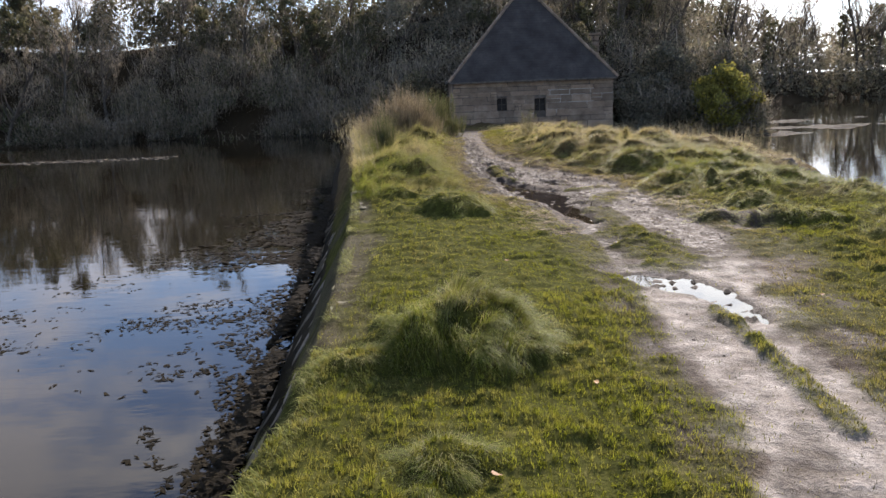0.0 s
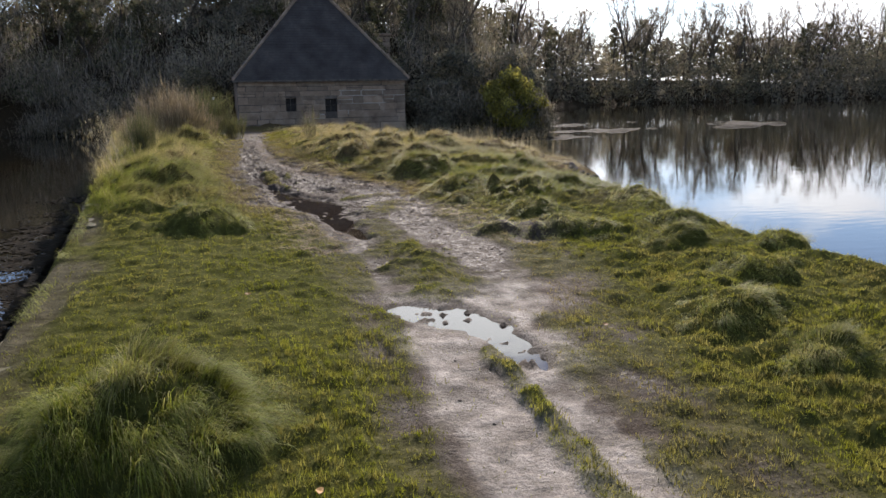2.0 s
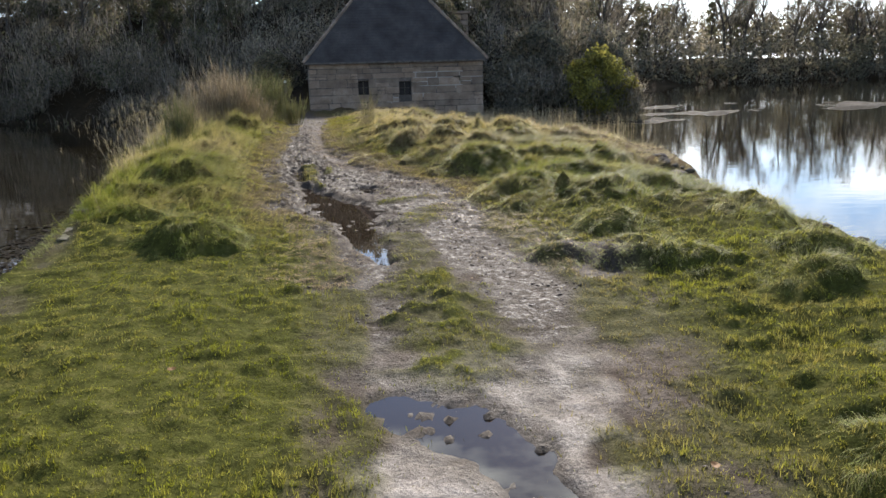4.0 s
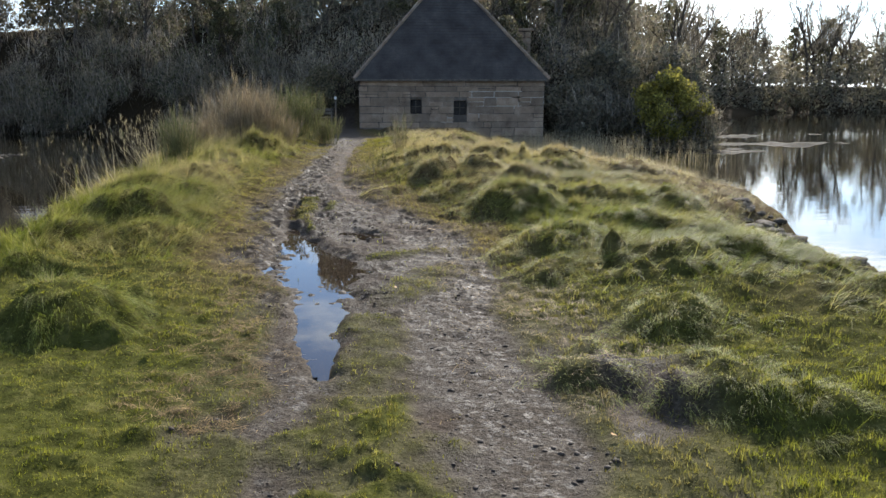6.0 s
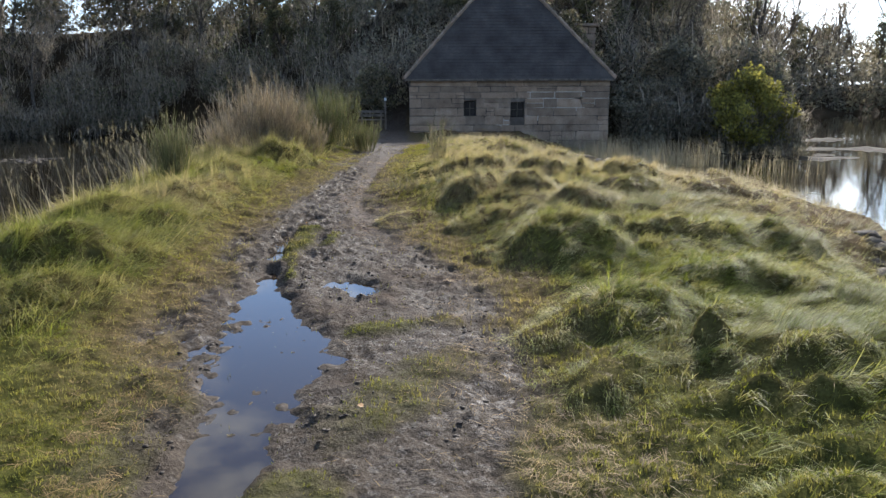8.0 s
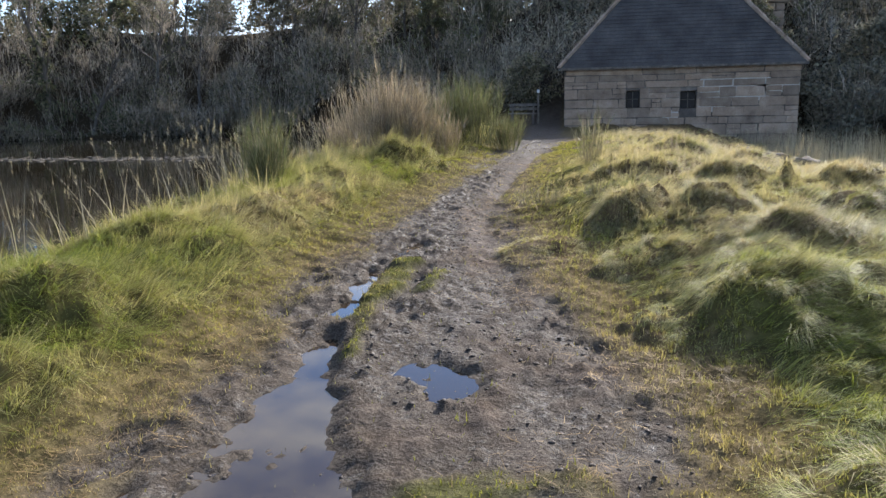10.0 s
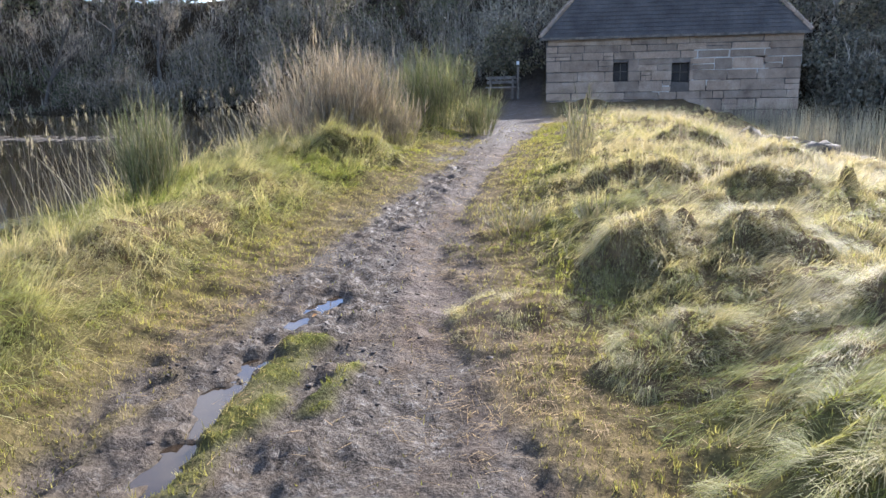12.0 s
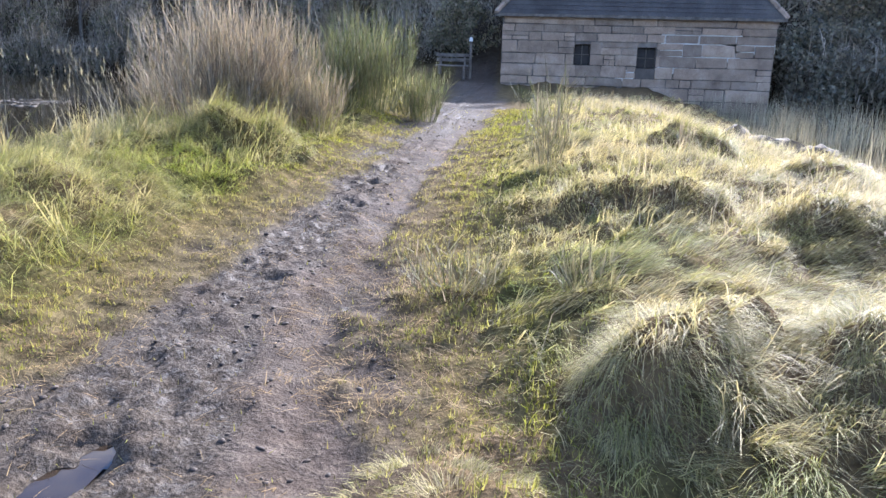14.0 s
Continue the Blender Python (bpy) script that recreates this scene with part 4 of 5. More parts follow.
thing("floating_scum", many_lumps("floating_scum", np.stack([wx, wy, np.full(n, WATER + 0.003)], 1), np.stack([s * 2.5, s, s * 0.1], 1), 8), M_ROCK,
      "pale line of floating scum on the pond", "scum", kind="stuff")

# rubble on the right-hand shore
rk = random.Random(12)
rock_me = []
for k in range(5):
    v, f = lump_verts(2, 60 + k)
    me = np_mesh("shore_rock", v, f, smooth=True)
    me.materials.append(M_ROCK)
    rock_me.append(me)
rock_places = [(rk.uniform(-0.5, 0.55), rk.uniform(13.6, 17.6), rk.uniform(0.08, 0.26)) for _ in range(46)] + [(rk.uniform(-1.2, 0.4), rk.uniform(30.0, 32.4), rk.uniform(0.2, 0.5)) for _ in range(14)] + [(rk.uniform(-0.4, 0.4), rk.uniform(10.8, 13.4), rk.uniform(0.08, 0.2)) for _ in range(14)]
slab_places = [(6.95, 29.3, 0.55), (7.35, 29.6, 0.7), (7.75, 29.3, 0.5), (7.6, 30.1, 0.6), (8.15, 29.9, 0.45), (6.7, 30.0, 0.4)]
for x, y, size in slab_places:
    ob = tagged(new("shore_rock", rk.choice(rock_me)), "flat grey rock slab breaking out of the knoll", "rock", "rocks along the shore")
    ob.matrix_basis = Matrix.Translation((x, y, float(land(np.array([x]), np.array([y]))[0][0]) + 0.1)) @ Matrix.Rotation(rk.uniform(-0.4, 0.4), 4, "Z") @ Matrix.Diagonal((size * 1.3, size, 0.42, 1))
for dx, y, size in rock_places:
    x = float(np.interp(y, SHORE_Y, SHORE_X)) + dx
    z = float(land(np.array([x]), np.array([y]))[0][0])
    ob = tagged(new("shore_rock", rk.choice(rock_me)), "rounded brown rock half sunk in the grassy shore", "rock", "rocks along the shore")
    ob.matrix_basis = Matrix.Translation((x, y, z + size * 0.12)) @ Matrix.Rotation(rk.uniform(0, 6.28), 4, "Z") @ Matrix.Diagonal((size * 1.3, size, size * 0.65, 1))

# clods and pebbles in the track
n = 17000
px, py = rng.uniform(1.0, 3.9, n), rng.uniform(3, 30, n)
pz, pm, pw, _ = land(px, py)
keep = (pm > 0.5) & (rng.random(n) < np.where(py > 8.5, 0.6, 0.05)) & (fbm(px * 1.8, py * 1.4, 401) > 0.02)
px, py, pz = px[keep], py[keep], pz[keep]
s = 0.004 + 0.013 * rng.random(len(px)) ** 2.5
thing("mud_clods", many_lumps("mud_clods", np.stack([px, py, pz + s * 0.1], 1), np.stack([s * 1.5, s, s * 0.6], 1), 9),
      surface("wet_clods", [(0.3, (0.03, 0.023, 0.017)), (0.7, (0.11, 0.085, 0.064))], 6, 60, (0.5, 0.8), 0.6, 0.01, 0, 0.15), "wet trodden clods of mud in the track", "mud", kind="stuff")

# ---- grass ----
def rooted(x, y, sink=0.006):
    z, mud, wet, bed = land(x, y)
    return np.stack([x, y, z - sink], 1), mud, bed


def clumps_of(x, y, cell, tight, seed):
    """Draws places together into clumps; returns them with two random numbers a clump."""
    ix, iy = np.floor(x / cell), np.floor(y / cell)
    cx, cy = (ix + lattice(ix, iy, seed)) * cell, (iy + lattice(ix, iy, seed + 1)) * cell
    return cx + (x - cx) * tight, cy + (y - cy) * tight, lattice(ix, iy, seed + 2), lattice(ix, iy, seed + 3)


def sward(name, material, x, y, keep, length, width, lean, droop, dry, segs, label, az=None):
    x, y = x[keep], y[keep]
    base, mud, bed = rooted(x, y)
    n = len(x)
    if az is None:
        az = rng.uniform(0, 6.283, n)
    v, f, m = blades(base, length(n, x, y), width(n, x, y), az if np.ndim(az) and len(az) == n else az[keep], lean(n), droop, segs)
    d = np.clip(dry(n, x, y), 0, 1)
    return thing(name, np_mesh(name, v, f, {"dry": np.repeat(d, m)}), material, label, "grass", kind="stuff")


def quay_ok(x, y):
    return (x > np.interp(y, EDGE_Y, EDGE_X) + 0.03) & (x < np.interp(y, SHORE_Y, SHORE_X) + 0.1)


def bare_coping(x, y):
    e = np.interp(y, EDGE_Y, EDGE_X)
    return ss(0.55, 0.35, x - e + 0.25 * fbm(x * 3, y * 1.5, 511)) * ss(4.9, 5.4, y) * ss(13.4, 12.4, y)


# short turf, near and far
n = 1800000
tx, ty = rng.uniform(-1.2, 8.6, n), 1.8 + 29 * rng.random(n) ** 1.7
tx, ty, _, tone_c = clumps_of(tx, ty, 0.075, 0.75, 901)
_, mud, _, bed = land(tx, ty)
lz, _, _ = zone(tx, ty)
side = np.clip(np.abs(tx - 2.4) - 2.5, 0, 6)
keep = (rng.random(n) < (1 - 0.95 * np.where((tx < np.interp(ty, MUD_Y, MUD_L) - 0.1) | (tx > np.interp(ty, MUD_Y, MUD_R) + 0.1), 0.6, 1.0) * mud) ** 1.3 * (1 - 0.7 * lz) * (1 - 0.3 * ss(0.8, 0.1, np.abs(tx - np.interp(ty, MUD_Y, MUD_L) + 0.3)) * ss(11, 14, ty)) * np.exp(-side / 4) * (1 - 0.75 * bare_coping(tx, ty)) * (0.65 + 0.35 * ss(-0.3, 0.1, fbm(tx * 7.5, ty * 7.5, 45, 2)))) & quay_ok(tx, ty) & (bed < 0.4)
tone_c = tone_c[keep]
sward("turf", M_TURF, tx, ty, keep, lambda n, x, y: rng.uniform(0.02, 0.042, n) * (1 - 0.35 * ss(5.8, 7.5, y) * ss(13, 11, y) * ss(4.4, 3.8, x)) * (1 + 0.6 * fbm(x * 2.5, y * 2.5, 523)) * (0.7 + 0.5 * tone_c) * (0.85 + 0.4 * ss(-0.15, 0.3, fbm(x * 7.5, y * 7.5, 45, 2))), lambda n, x, y: rng.uniform(0.004, 0.0066, n) * (1 + 0.08 * np.maximum(y - 18, 0)),
      lambda n: np.abs(rng.normal(0.65, 0.4, n)), 0.5,
      lambda n, x, y: 0.12 + 0.5 * (tone_c - 0.5) + 0.6 * fbm(x * 1.0, y * 1.0, 531) + 0.4 * ss(0.9, 0.1, np.abs(x - np.interp(y, MUD_Y, MUD_L))) * ss(9, 14, y) + 0.35 * ss(0.8, 0.0, np.abs(x - np.interp(y, MUD_Y, MUD_R))) + 0.2 * rng.random(n), 1,
      "short cropped green turf either side of the track")
# long rough grass, combed over by the wind
n = 520000
tx, ty = rng.uniform(-3.2, 10.5, n), 3 + 34 * rng.random(n) ** 1.15
tx, ty, way_c, size_c = clumps_of(tx, ty, 0.2, 0.42, 911)
_, mud, _, bed = land(tx, ty)
lz, fz, ll = zone(tx, ty)
lock = fbm(tx * 2.4, ty * 2.4, 541)
keep = (rng.random(n) < lz * (1 - mud) ** 2 * ss(-0.35, 0.2, lock) * np.where(tx > 2.5, np.exp(-np.clip(tx - 6, 0, 9) / 5), 1)) & quay_ok(tx, ty) & (bed < 0.5)
az_long = -0.8 + 2.0 * fbm(tx * 0.7, ty * 0.7, 543) + 1.6 * (way_c - 0.5) + rng.normal(0, 0.28, n)
clump_size = size_c[keep]
sward("long_grass", M_LONG, tx, ty, keep, lambda n, x, y: rng.uniform(0.14, 0.28, n) * (0.55 + 0.9 * clump_size) * (1 + 0.9 * fbm(x * 1.6, y * 1.6, 545)) * np.where(x < 1, 1.75, 0.95),
      lambda n, x, y: rng.uniform(0.003, 0.0056, n) * (1 + 0.05 * np.maximum(y - 19, 0)), lambda n: np.abs(rng.normal(1.0, 0.3, n)), 0.6,
      lambda n, x, y: zone(x, y)[1] + 0.55 * (clump_size - 0.5) + rng.normal(0, 0.14, n), 2, "long wind-combed grass, green turning to straw", az_long)
def combed_mat(x0, x1, y0, y1, count, size, label, seed):
    """Fine strands lying over one another, combed in drifts; thin where the turf is short or trodden."""
    x, y = rng.uniform(x0, x1, count), y0 + (y1 - y0) * rng.random(count) ** 1.2
    x, y, way, tone = clumps_of(x, y, 0.24, 0.75, seed)
    _, mud, _, bed = land(x, y)
    here = (rng.random(count) < zone(x, y)[0] * (1 - mud) ** 2 * (0.45 + 0.55 * ss(-0.3, 0.1, fbm(x * 1.7, y * 1.7, seed)))) & quay_ok(x, y) & (bed < 0.5)
    x, y, way, tone = x[here], y[here], way[here], tone[here]
    k = len(x)
    az = -0.9 + 2.2 * fbm(x * 0.8, y * 0.8, seed + 5) + 1.3 * (way - 0.5) + rng.normal(0, 0.3, k)
    v, f, m = blades(rooted(x, y, -0.01)[0], size * rng.uniform(0.6, 1.2, k), rng.uniform(0.0022, 0.004, k) * (1 + 0.06 * np.maximum(y - 18, 0)), az, np.clip(rng.normal(1.12, 0.22, k) - 0.35 * (tone - 0.5), 0.3, 1.5), 0.42, 2)
    d = np.clip(zone(x, y)[1] * 0.9 + 0.5 * (tone - 0.5) + rng.normal(0, 0.16, k), 0, 1)
    thing("fallen_grass", np_mesh("fallen_grass", v, f, {"dry": np.repeat(d, m)}), M_LONG, label, "grass", kind="stuff")


combed_mat(2.6, 7.2, 12.5, 25, 250000, 0.19, "matted straw and green grass combed over the knoll", 921)
combed_mat(-1.9, 1.3, 12.5, 25, 110000, 0.27, "matted long grass lying along the pond verge", 931)
n = 5200
hy_ = rng.uniform(1.5, 14, n)
hx_ = np.interp(hy_, EDGE_Y, EDGE_X) + rng.uniform(-0.02, 0.12, n)
keep = fbm(hy_ * 1.5, hx_, 941) > -0.05
hx_, hy_ = hx_[keep], hy_[keep]
n = len(hx_)
v, f, m = blades(rooted(hx_ + 0.06, hy_)[0], rng.uniform(0.04, 0.13, n), rng.uniform(0.003, 0.005, n), math.pi + rng.normal(0, 0.6, n), np.abs(rng.normal(0.9, 0.3, n)), 0.7, 2)
thing("overhanging_grass", np_mesh("overhanging_grass", v, f, {"dry": np.repeat(rng.uniform(0.0, 0.4, n), m)}), M_LONG, "grass hanging over the edge of the quay wall", "grass", kind="stuff")
# trampled straw pressed into the edges of the mud
n = 70000
ty = 9.5 + 16 * rng.random(n) ** 1.2
ml_, mr_ = np.interp(ty, MUD_Y, MUD_L), np.interp(ty, MUD_Y, MUD_R)
tx = np.where(rng.random(n) < 0.5, ml_ - 0.15 + rng.normal(0, 0.28, n), mr_ + 0.05 + rng.normal(0, 0.38, n))
tx, ty, way_c, tone_c = clumps_of(tx, ty, 0.12, 0.8, 951)
_, mud, wet, _ = land(tx, ty)
keep = (rng.random(n) < ss(-0.3, 0.15, fbm(tx * 2.2, ty * 2.2, 953)) * (1 - 0.75 * wet)) & (land(tx, ty)[0] > -0.34)
tx, ty, way_c, tone_c = tx[keep], ty[keep], way_c[keep], tone_c[keep]
n = len(tx)
v, f, m = blades(rooted(tx, ty, -0.004)[0], rng.uniform(0.04, 0.13, n), rng.uniform(0.0022, 0.004, n), 6.283 * way_c + rng.normal(0, 0.7, n), np.clip(rng.normal(1.42, 0.12, n), 1.0, 1.56), 0.12, 2)
thing("trampled_straw", np_mesh("trampled_straw", v, f, {"dry": np.repeat(np.clip(0.75 * tone_c + rng.normal(0, 0.15, n), 0, 1), m)}), M_TRODDEN, "brown trampled straw pressed into the mud", "straw", kind="stuff")
# upright dead stalks on the far knoll and along the pond edge
n = 42000
tx, ty = rng.uniform(2.8, 11, n), rng.uniform(17, 36, n)
keep = (rng.random(n) < ss(3.0, 4.6, tx) * ss(18, 23, ty) * ss(-0.2, 0.3, fbm(tx * 0.7, ty * 0.7, 551))) & quay_ok(tx, ty)
sward("dead_stalks", M_STRAW, tx, ty, keep, lambda n, x, y: rng.uniform(0.14, 0.42, n), lambda n, x, y: rng.uniform(0.003, 0.0055, n), lambda n: np.abs(rng.normal(0.45, 0.3, n)), 0.7,
      lambda n, x, y: rng.uniform(0.2, 1.0, n), 2, "dead straw-coloured stalks standing on the knoll")
n = 420
ty = rng.uniform(12.5, 27, n)
tx = np.interp(ty, EDGE_Y, EDGE_X) + 0.05 + np.abs(rng.normal(0.25, 0.25, n))
keep = rng.random(n) < ss(12, 17, ty) * ss(-0.25, 0.2, fbm(tx * 0.3, ty * 0.7, 553))
tx, ty = tx[keep], ty[keep]
n = len(tx)
v, f, m = blades(rooted(tx, ty)[0], rng.uniform(0.5, 1.1, n), rng.uniform(0.006, 0.010, n), np.full(n, 2.7) + rng.normal(0, 0.5, n), np.abs(rng.normal(0.35, 0.2, n)), 0.22, 3)
tips = np.repeat(v.reshape(n, m, 3)[:, -1], 9, axis=0) - np.array([0, 0, 1]) * rng.uniform(0, 0.09, (n * 9, 1))
thing("reed_stalks", np_mesh("reed_stalks", v, f, {"dry": np.repeat(rng.uniform(0.3, 0.9, n), m)}), M_STRAW, "thin bleached grass stalks leaning over the pond", "grass", kind="stuff")
v, f, m = blades(tips, rng.uniform(0.03, 0.07, n * 9), rng.uniform(0.004, 0.007, n * 9), rng.uniform(0, 6.283, n * 9), np.abs(rng.normal(0.5, 0.3, n * 9)), 0.3, 2)
thing("seed_heads", np_mesh("seed_heads", v, f, {"dry": np.repeat(rng.uniform(0.0, 0.6, n * 9), m)}), M_STRAW, "feathery dead seed heads on the leaning stalks", "seed heads", kind="stuff")
# reeds standing in the water by the house
n = 9000
rx_, ry_ = rng.uniform(8.2, 17, n), rng.uniform(33, 43.5, n)
keep = rng.random(n) < ss(-0.1, 0.25, fbm(rx_ * 0.4, ry_ * 0.4, 561)) * ss(18, 12, rx_)
base = np.stack([rx_, ry_, np.full(n, WATER - 0.05)], 1)[keep]
v, f, m = blades(base, rng.uniform(0.5, 1.25, len(base)), rng.uniform(0.008, 0.016, len(base)), rng.uniform(0, 6.28, len(base)), np.abs(rng.normal(0.1, 0.1, len(base))), 0.15, 2)
thing("reeds", np_mesh("reeds", v, f, {"dry": np.repeat(rng.uniform(0.4, 1, len(base)), m)}), M_STRAW, "brown reeds standing in the shallows by the house", "reeds", kind="stuff")


# ---- tussocks ----
def tussock(x, y, r, h, dry, dense, label):
    z0 = float(land(np.array([x]), np.array([y]))[0][0])
    n = int(dense * 2900 * r)
    locks = max(14, int((150 if h > 0.4 else 90) * r))
    k = rng.integers(0, locks, n)
    lr, la = r * np.sqrt(rng.random(locks)), rng.uniform(0, 6.283, locks)
    bx_ = x + (lr * np.cos(la))[k] + rng.normal(0, 0.035, n)
    by2 = y + (lr * np.sin(la))[k] + rng.normal(0, 0.035, n)
    rad, a = np.hypot(bx_ - x, by2 - y), np.arctan2(by2 - y, bx_ - x)
    base = rooted(bx_, by2, 0.02)[0]
    out = a + rng.normal(0, 0.45, locks)[k] + rng.normal(0, 0.22, n)
    wind = -0.8
    az = np.arctan2(np.sin(out) + 0.6 * math.sin(wind), np.cos(out) + 0.6 * math.cos(wind))
    grand = 1.05 if h > 0.4 else 1.0
    size = grand * (rng.uniform(0.55, 1.15, locks)[k] * rng.uniform(0.6, 1.0, n)) * (0.13 + 0.42 * h)
    v, f, m = blades(base, size, rng.uniform(0.0016, 0.0031, n) * (2.0 if h > 0.4 else 1.05 if dense > 3 else 1 + 0.05 * max(0, y - 12)), az,
                     np.clip((0.3 if h > 0.4 else 0.95) + 0.5 * rad / r + rng.normal(0, 0.22, locks)[k] + rng.normal(0, 0.18, n), 0, 1.5), 0.75 if h > 0.4 else 0.8, 3 if h > 0.4 else 2)
    v = (v - np.array([x, y, z0])).reshape(n, m, 3)
    d = np.clip(dry + rng.normal(0, 0.22, n) + 0.25 * (rad < 0.4 * r), 0, 1)
    root = thing("grass_tussock", None, None, label, "grass tussock", "tussocks on the causeway")
    root.location = (x, y, z0)
    pick = rng.random(n) < 0.15 + 0.7 * d
    for name, sel, words in (("foliage", ~pick, "fresh green blades"), ("thatch", pick, "bleached dead blades fallen over the crown")):
        k = int(sel.sum())
        quads = ((np.arange(k) * m)[:, None, None] + np.array([[2 * q, 2 * q + 1, 2 * q + 3, 2 * q + 2] for q in range((m - 3) // 2)])[None]).reshape(-1, 4)
        tips = (np.arange(k) * m)[:, None] + np.array([m - 3, m - 2, m - 1])
        part(name, np_mesh(name, v[sel].reshape(-1, 3), [quads, tips], {"dry": np.repeat(d[sel], m)}), M_LONG, root, words)


for hx, hy, hr, hh in HUMMOCKS:
    big = hh > 0.3
    if hx < 2:
        dry = 0.1 if hy < 6 else 0.12 if hy < 13 else 0.45
    else:
        dry = 0.15 if hy < 13 else (0.72 if hy > 16.5 else 0.42)
    near = 5 if hh > 0.4 else 4.6 if (abs(hx - 3.9) < 1.6 and 15 < hy < 20) or hy < 6 else 1.6
    look_of = "large shaggy " if big else "low "
    tone = "green" if dry < 0.3 else ("straw-coloured" if dry > 0.6 else "half-green half-straw")
    tussock(hx, hy, hr, hh, dry, near, look_of + tone + " grass tussock on the turf")


# ---- broom bushes ----
def bush(x, y, z, radius, height, stems, dry, label, name="broom_bush"):
    n = stems
    root = thing(name, None, None, label, "bush")
    root.location = (x, y, z)
    a, out = rng.uniform(0, 6.283, n), np.sqrt(rng.random(n))
    clump = rng.integers(0, 6, n)
    ca, cr = rng.uniform(0, 6.283, 6), rng.uniform(0.1, 0.5, 6) * radius * (stems > 100)
    tall = rng.uniform(0.68, 1.0, 6)[clump]
    base = np.stack([0.32 * radius * out * np.cos(a) + (cr * np.cos(ca))[clump], 0.32 * radius * out * np.sin(a) + (cr * np.sin(ca))[clump], np.full(n, -0.05)], 1)
    lean = np.arctan2(radius * out * 0.8, height)
    L = height * tall * rng.uniform(0.6, 1.05, n) / np.cos(lean * 0.8) * (1 - 0.32 * out)
    v, f, m = blades(base, L, rng.uniform(0.008, 0.014, n), a, lean, 0.06, 4)
    part("stem_fan", np_mesh("stems", v, f, {"dry": np.repeat(np.clip(dry + rng.normal(0, 0.2, n), 0, 1), m)}), M_BROOM, root)
    # side shoots along the stems
    k = 9
    idx = np.repeat(np.arange(n), k)
    t = rng.uniform(0.25, 0.97, n * k)
    d = np.stack([np.cos(a[idx]) * np.sin(lean[idx]), np.sin(a[idx]) * np.sin(lean[idx]), np.cos(lean[idx])], 1)
    b2 = base[idx] + d * (L[idx] * t)[:, None]
    v, f, m = blades(b2, rng.uniform(0.12, 0.34, n * k) * height ** 0.5, rng.uniform(0.0045, 0.008, n * k) * (1 + 0.4 * (y > 22)), a[idx] + rng.normal(0, 1.1, n * k), np.abs(lean[idx] + rng.normal(0.1, 0.35, n * k)), -0.1, 2)
    part("foliage", np_mesh("shoots", v, f, {"dry": np.repeat(np.clip(dry + rng.normal(0, 0.2, n * k), 0, 1), m)}), M_BROOM, root)
    return root


def ground_z(x, y):
    return float(land(np.array([float(x)]), np.array([float(y)]))[0][0])


for x, y, r, h, st, dry, label in (
        (-0.5, 25.0, 1.05, 2.0, 560, 0.95, "tall bare reddish-brown broom bush beside the track"),
        (-1.3, 25.8, 0.9, 1.1, 200, 0.9, "low brown broom bush behind the taller one"),
        (0.25, 25.3, 0.6, 1.0, 170, 0.85, "brown leafless bush at the foot of the broom"),
        (0.65, 27.6, 0.95, 1.8, 380, 0.2, "tall green broom bush beside the track"),
        (1.35, 28.4, 0.6, 1.1, 160, 0.25, "smaller green broom bush by the track"),
        (-0.95, 20.4, 0.42, 1.3, 210, 0.25, "young green broom bush on the pond verge"),
        (3.3, 23.0, 0.4, 1.15, 34, 0.5, "thin young broom shoot beside the track"),
        (2.75, 20.0, 0.5, 0.4, 36, 0.5, "sparse low broom sprig at the track edge"),
        (3.45, 19.7, 0.3, 0.35, 24, 0.4, "sparse low broom sprig on the verge"),
        (4.6, 23.6, 0.08, 0.5, 8, 0.9, "dark dead dock stalk on the knoll")):
    bush(x, y, ground_z(x, y), r, h, st, dry, label)


# ---- trees ----
def tube(points, radii, sides):
    """A tapering tube along points."""
    P, rings = [Vector(p) for p in points], []
    for k, p in enumerate(P):
        d = (P[min(k + 1, len(P) - 1)] - P[max(k - 1, 0)]).normalized()
        u = d.orthogonal().normalized()
        w = d.cross(u)
        rings += [tuple(p + (u * math.cos(6.2832 * s / sides) + w * math.sin(6.2832 * s / sides)) * radii[k]) for s in range(sides)]
    faces = [(k * sides + s, k * sides + (s + 1) % sides, (k + 1) * sides + (s + 1) % sides, (k + 1) * sides + s) for k in range(len(P) - 1) for s in range(sides)]
    return rings, faces


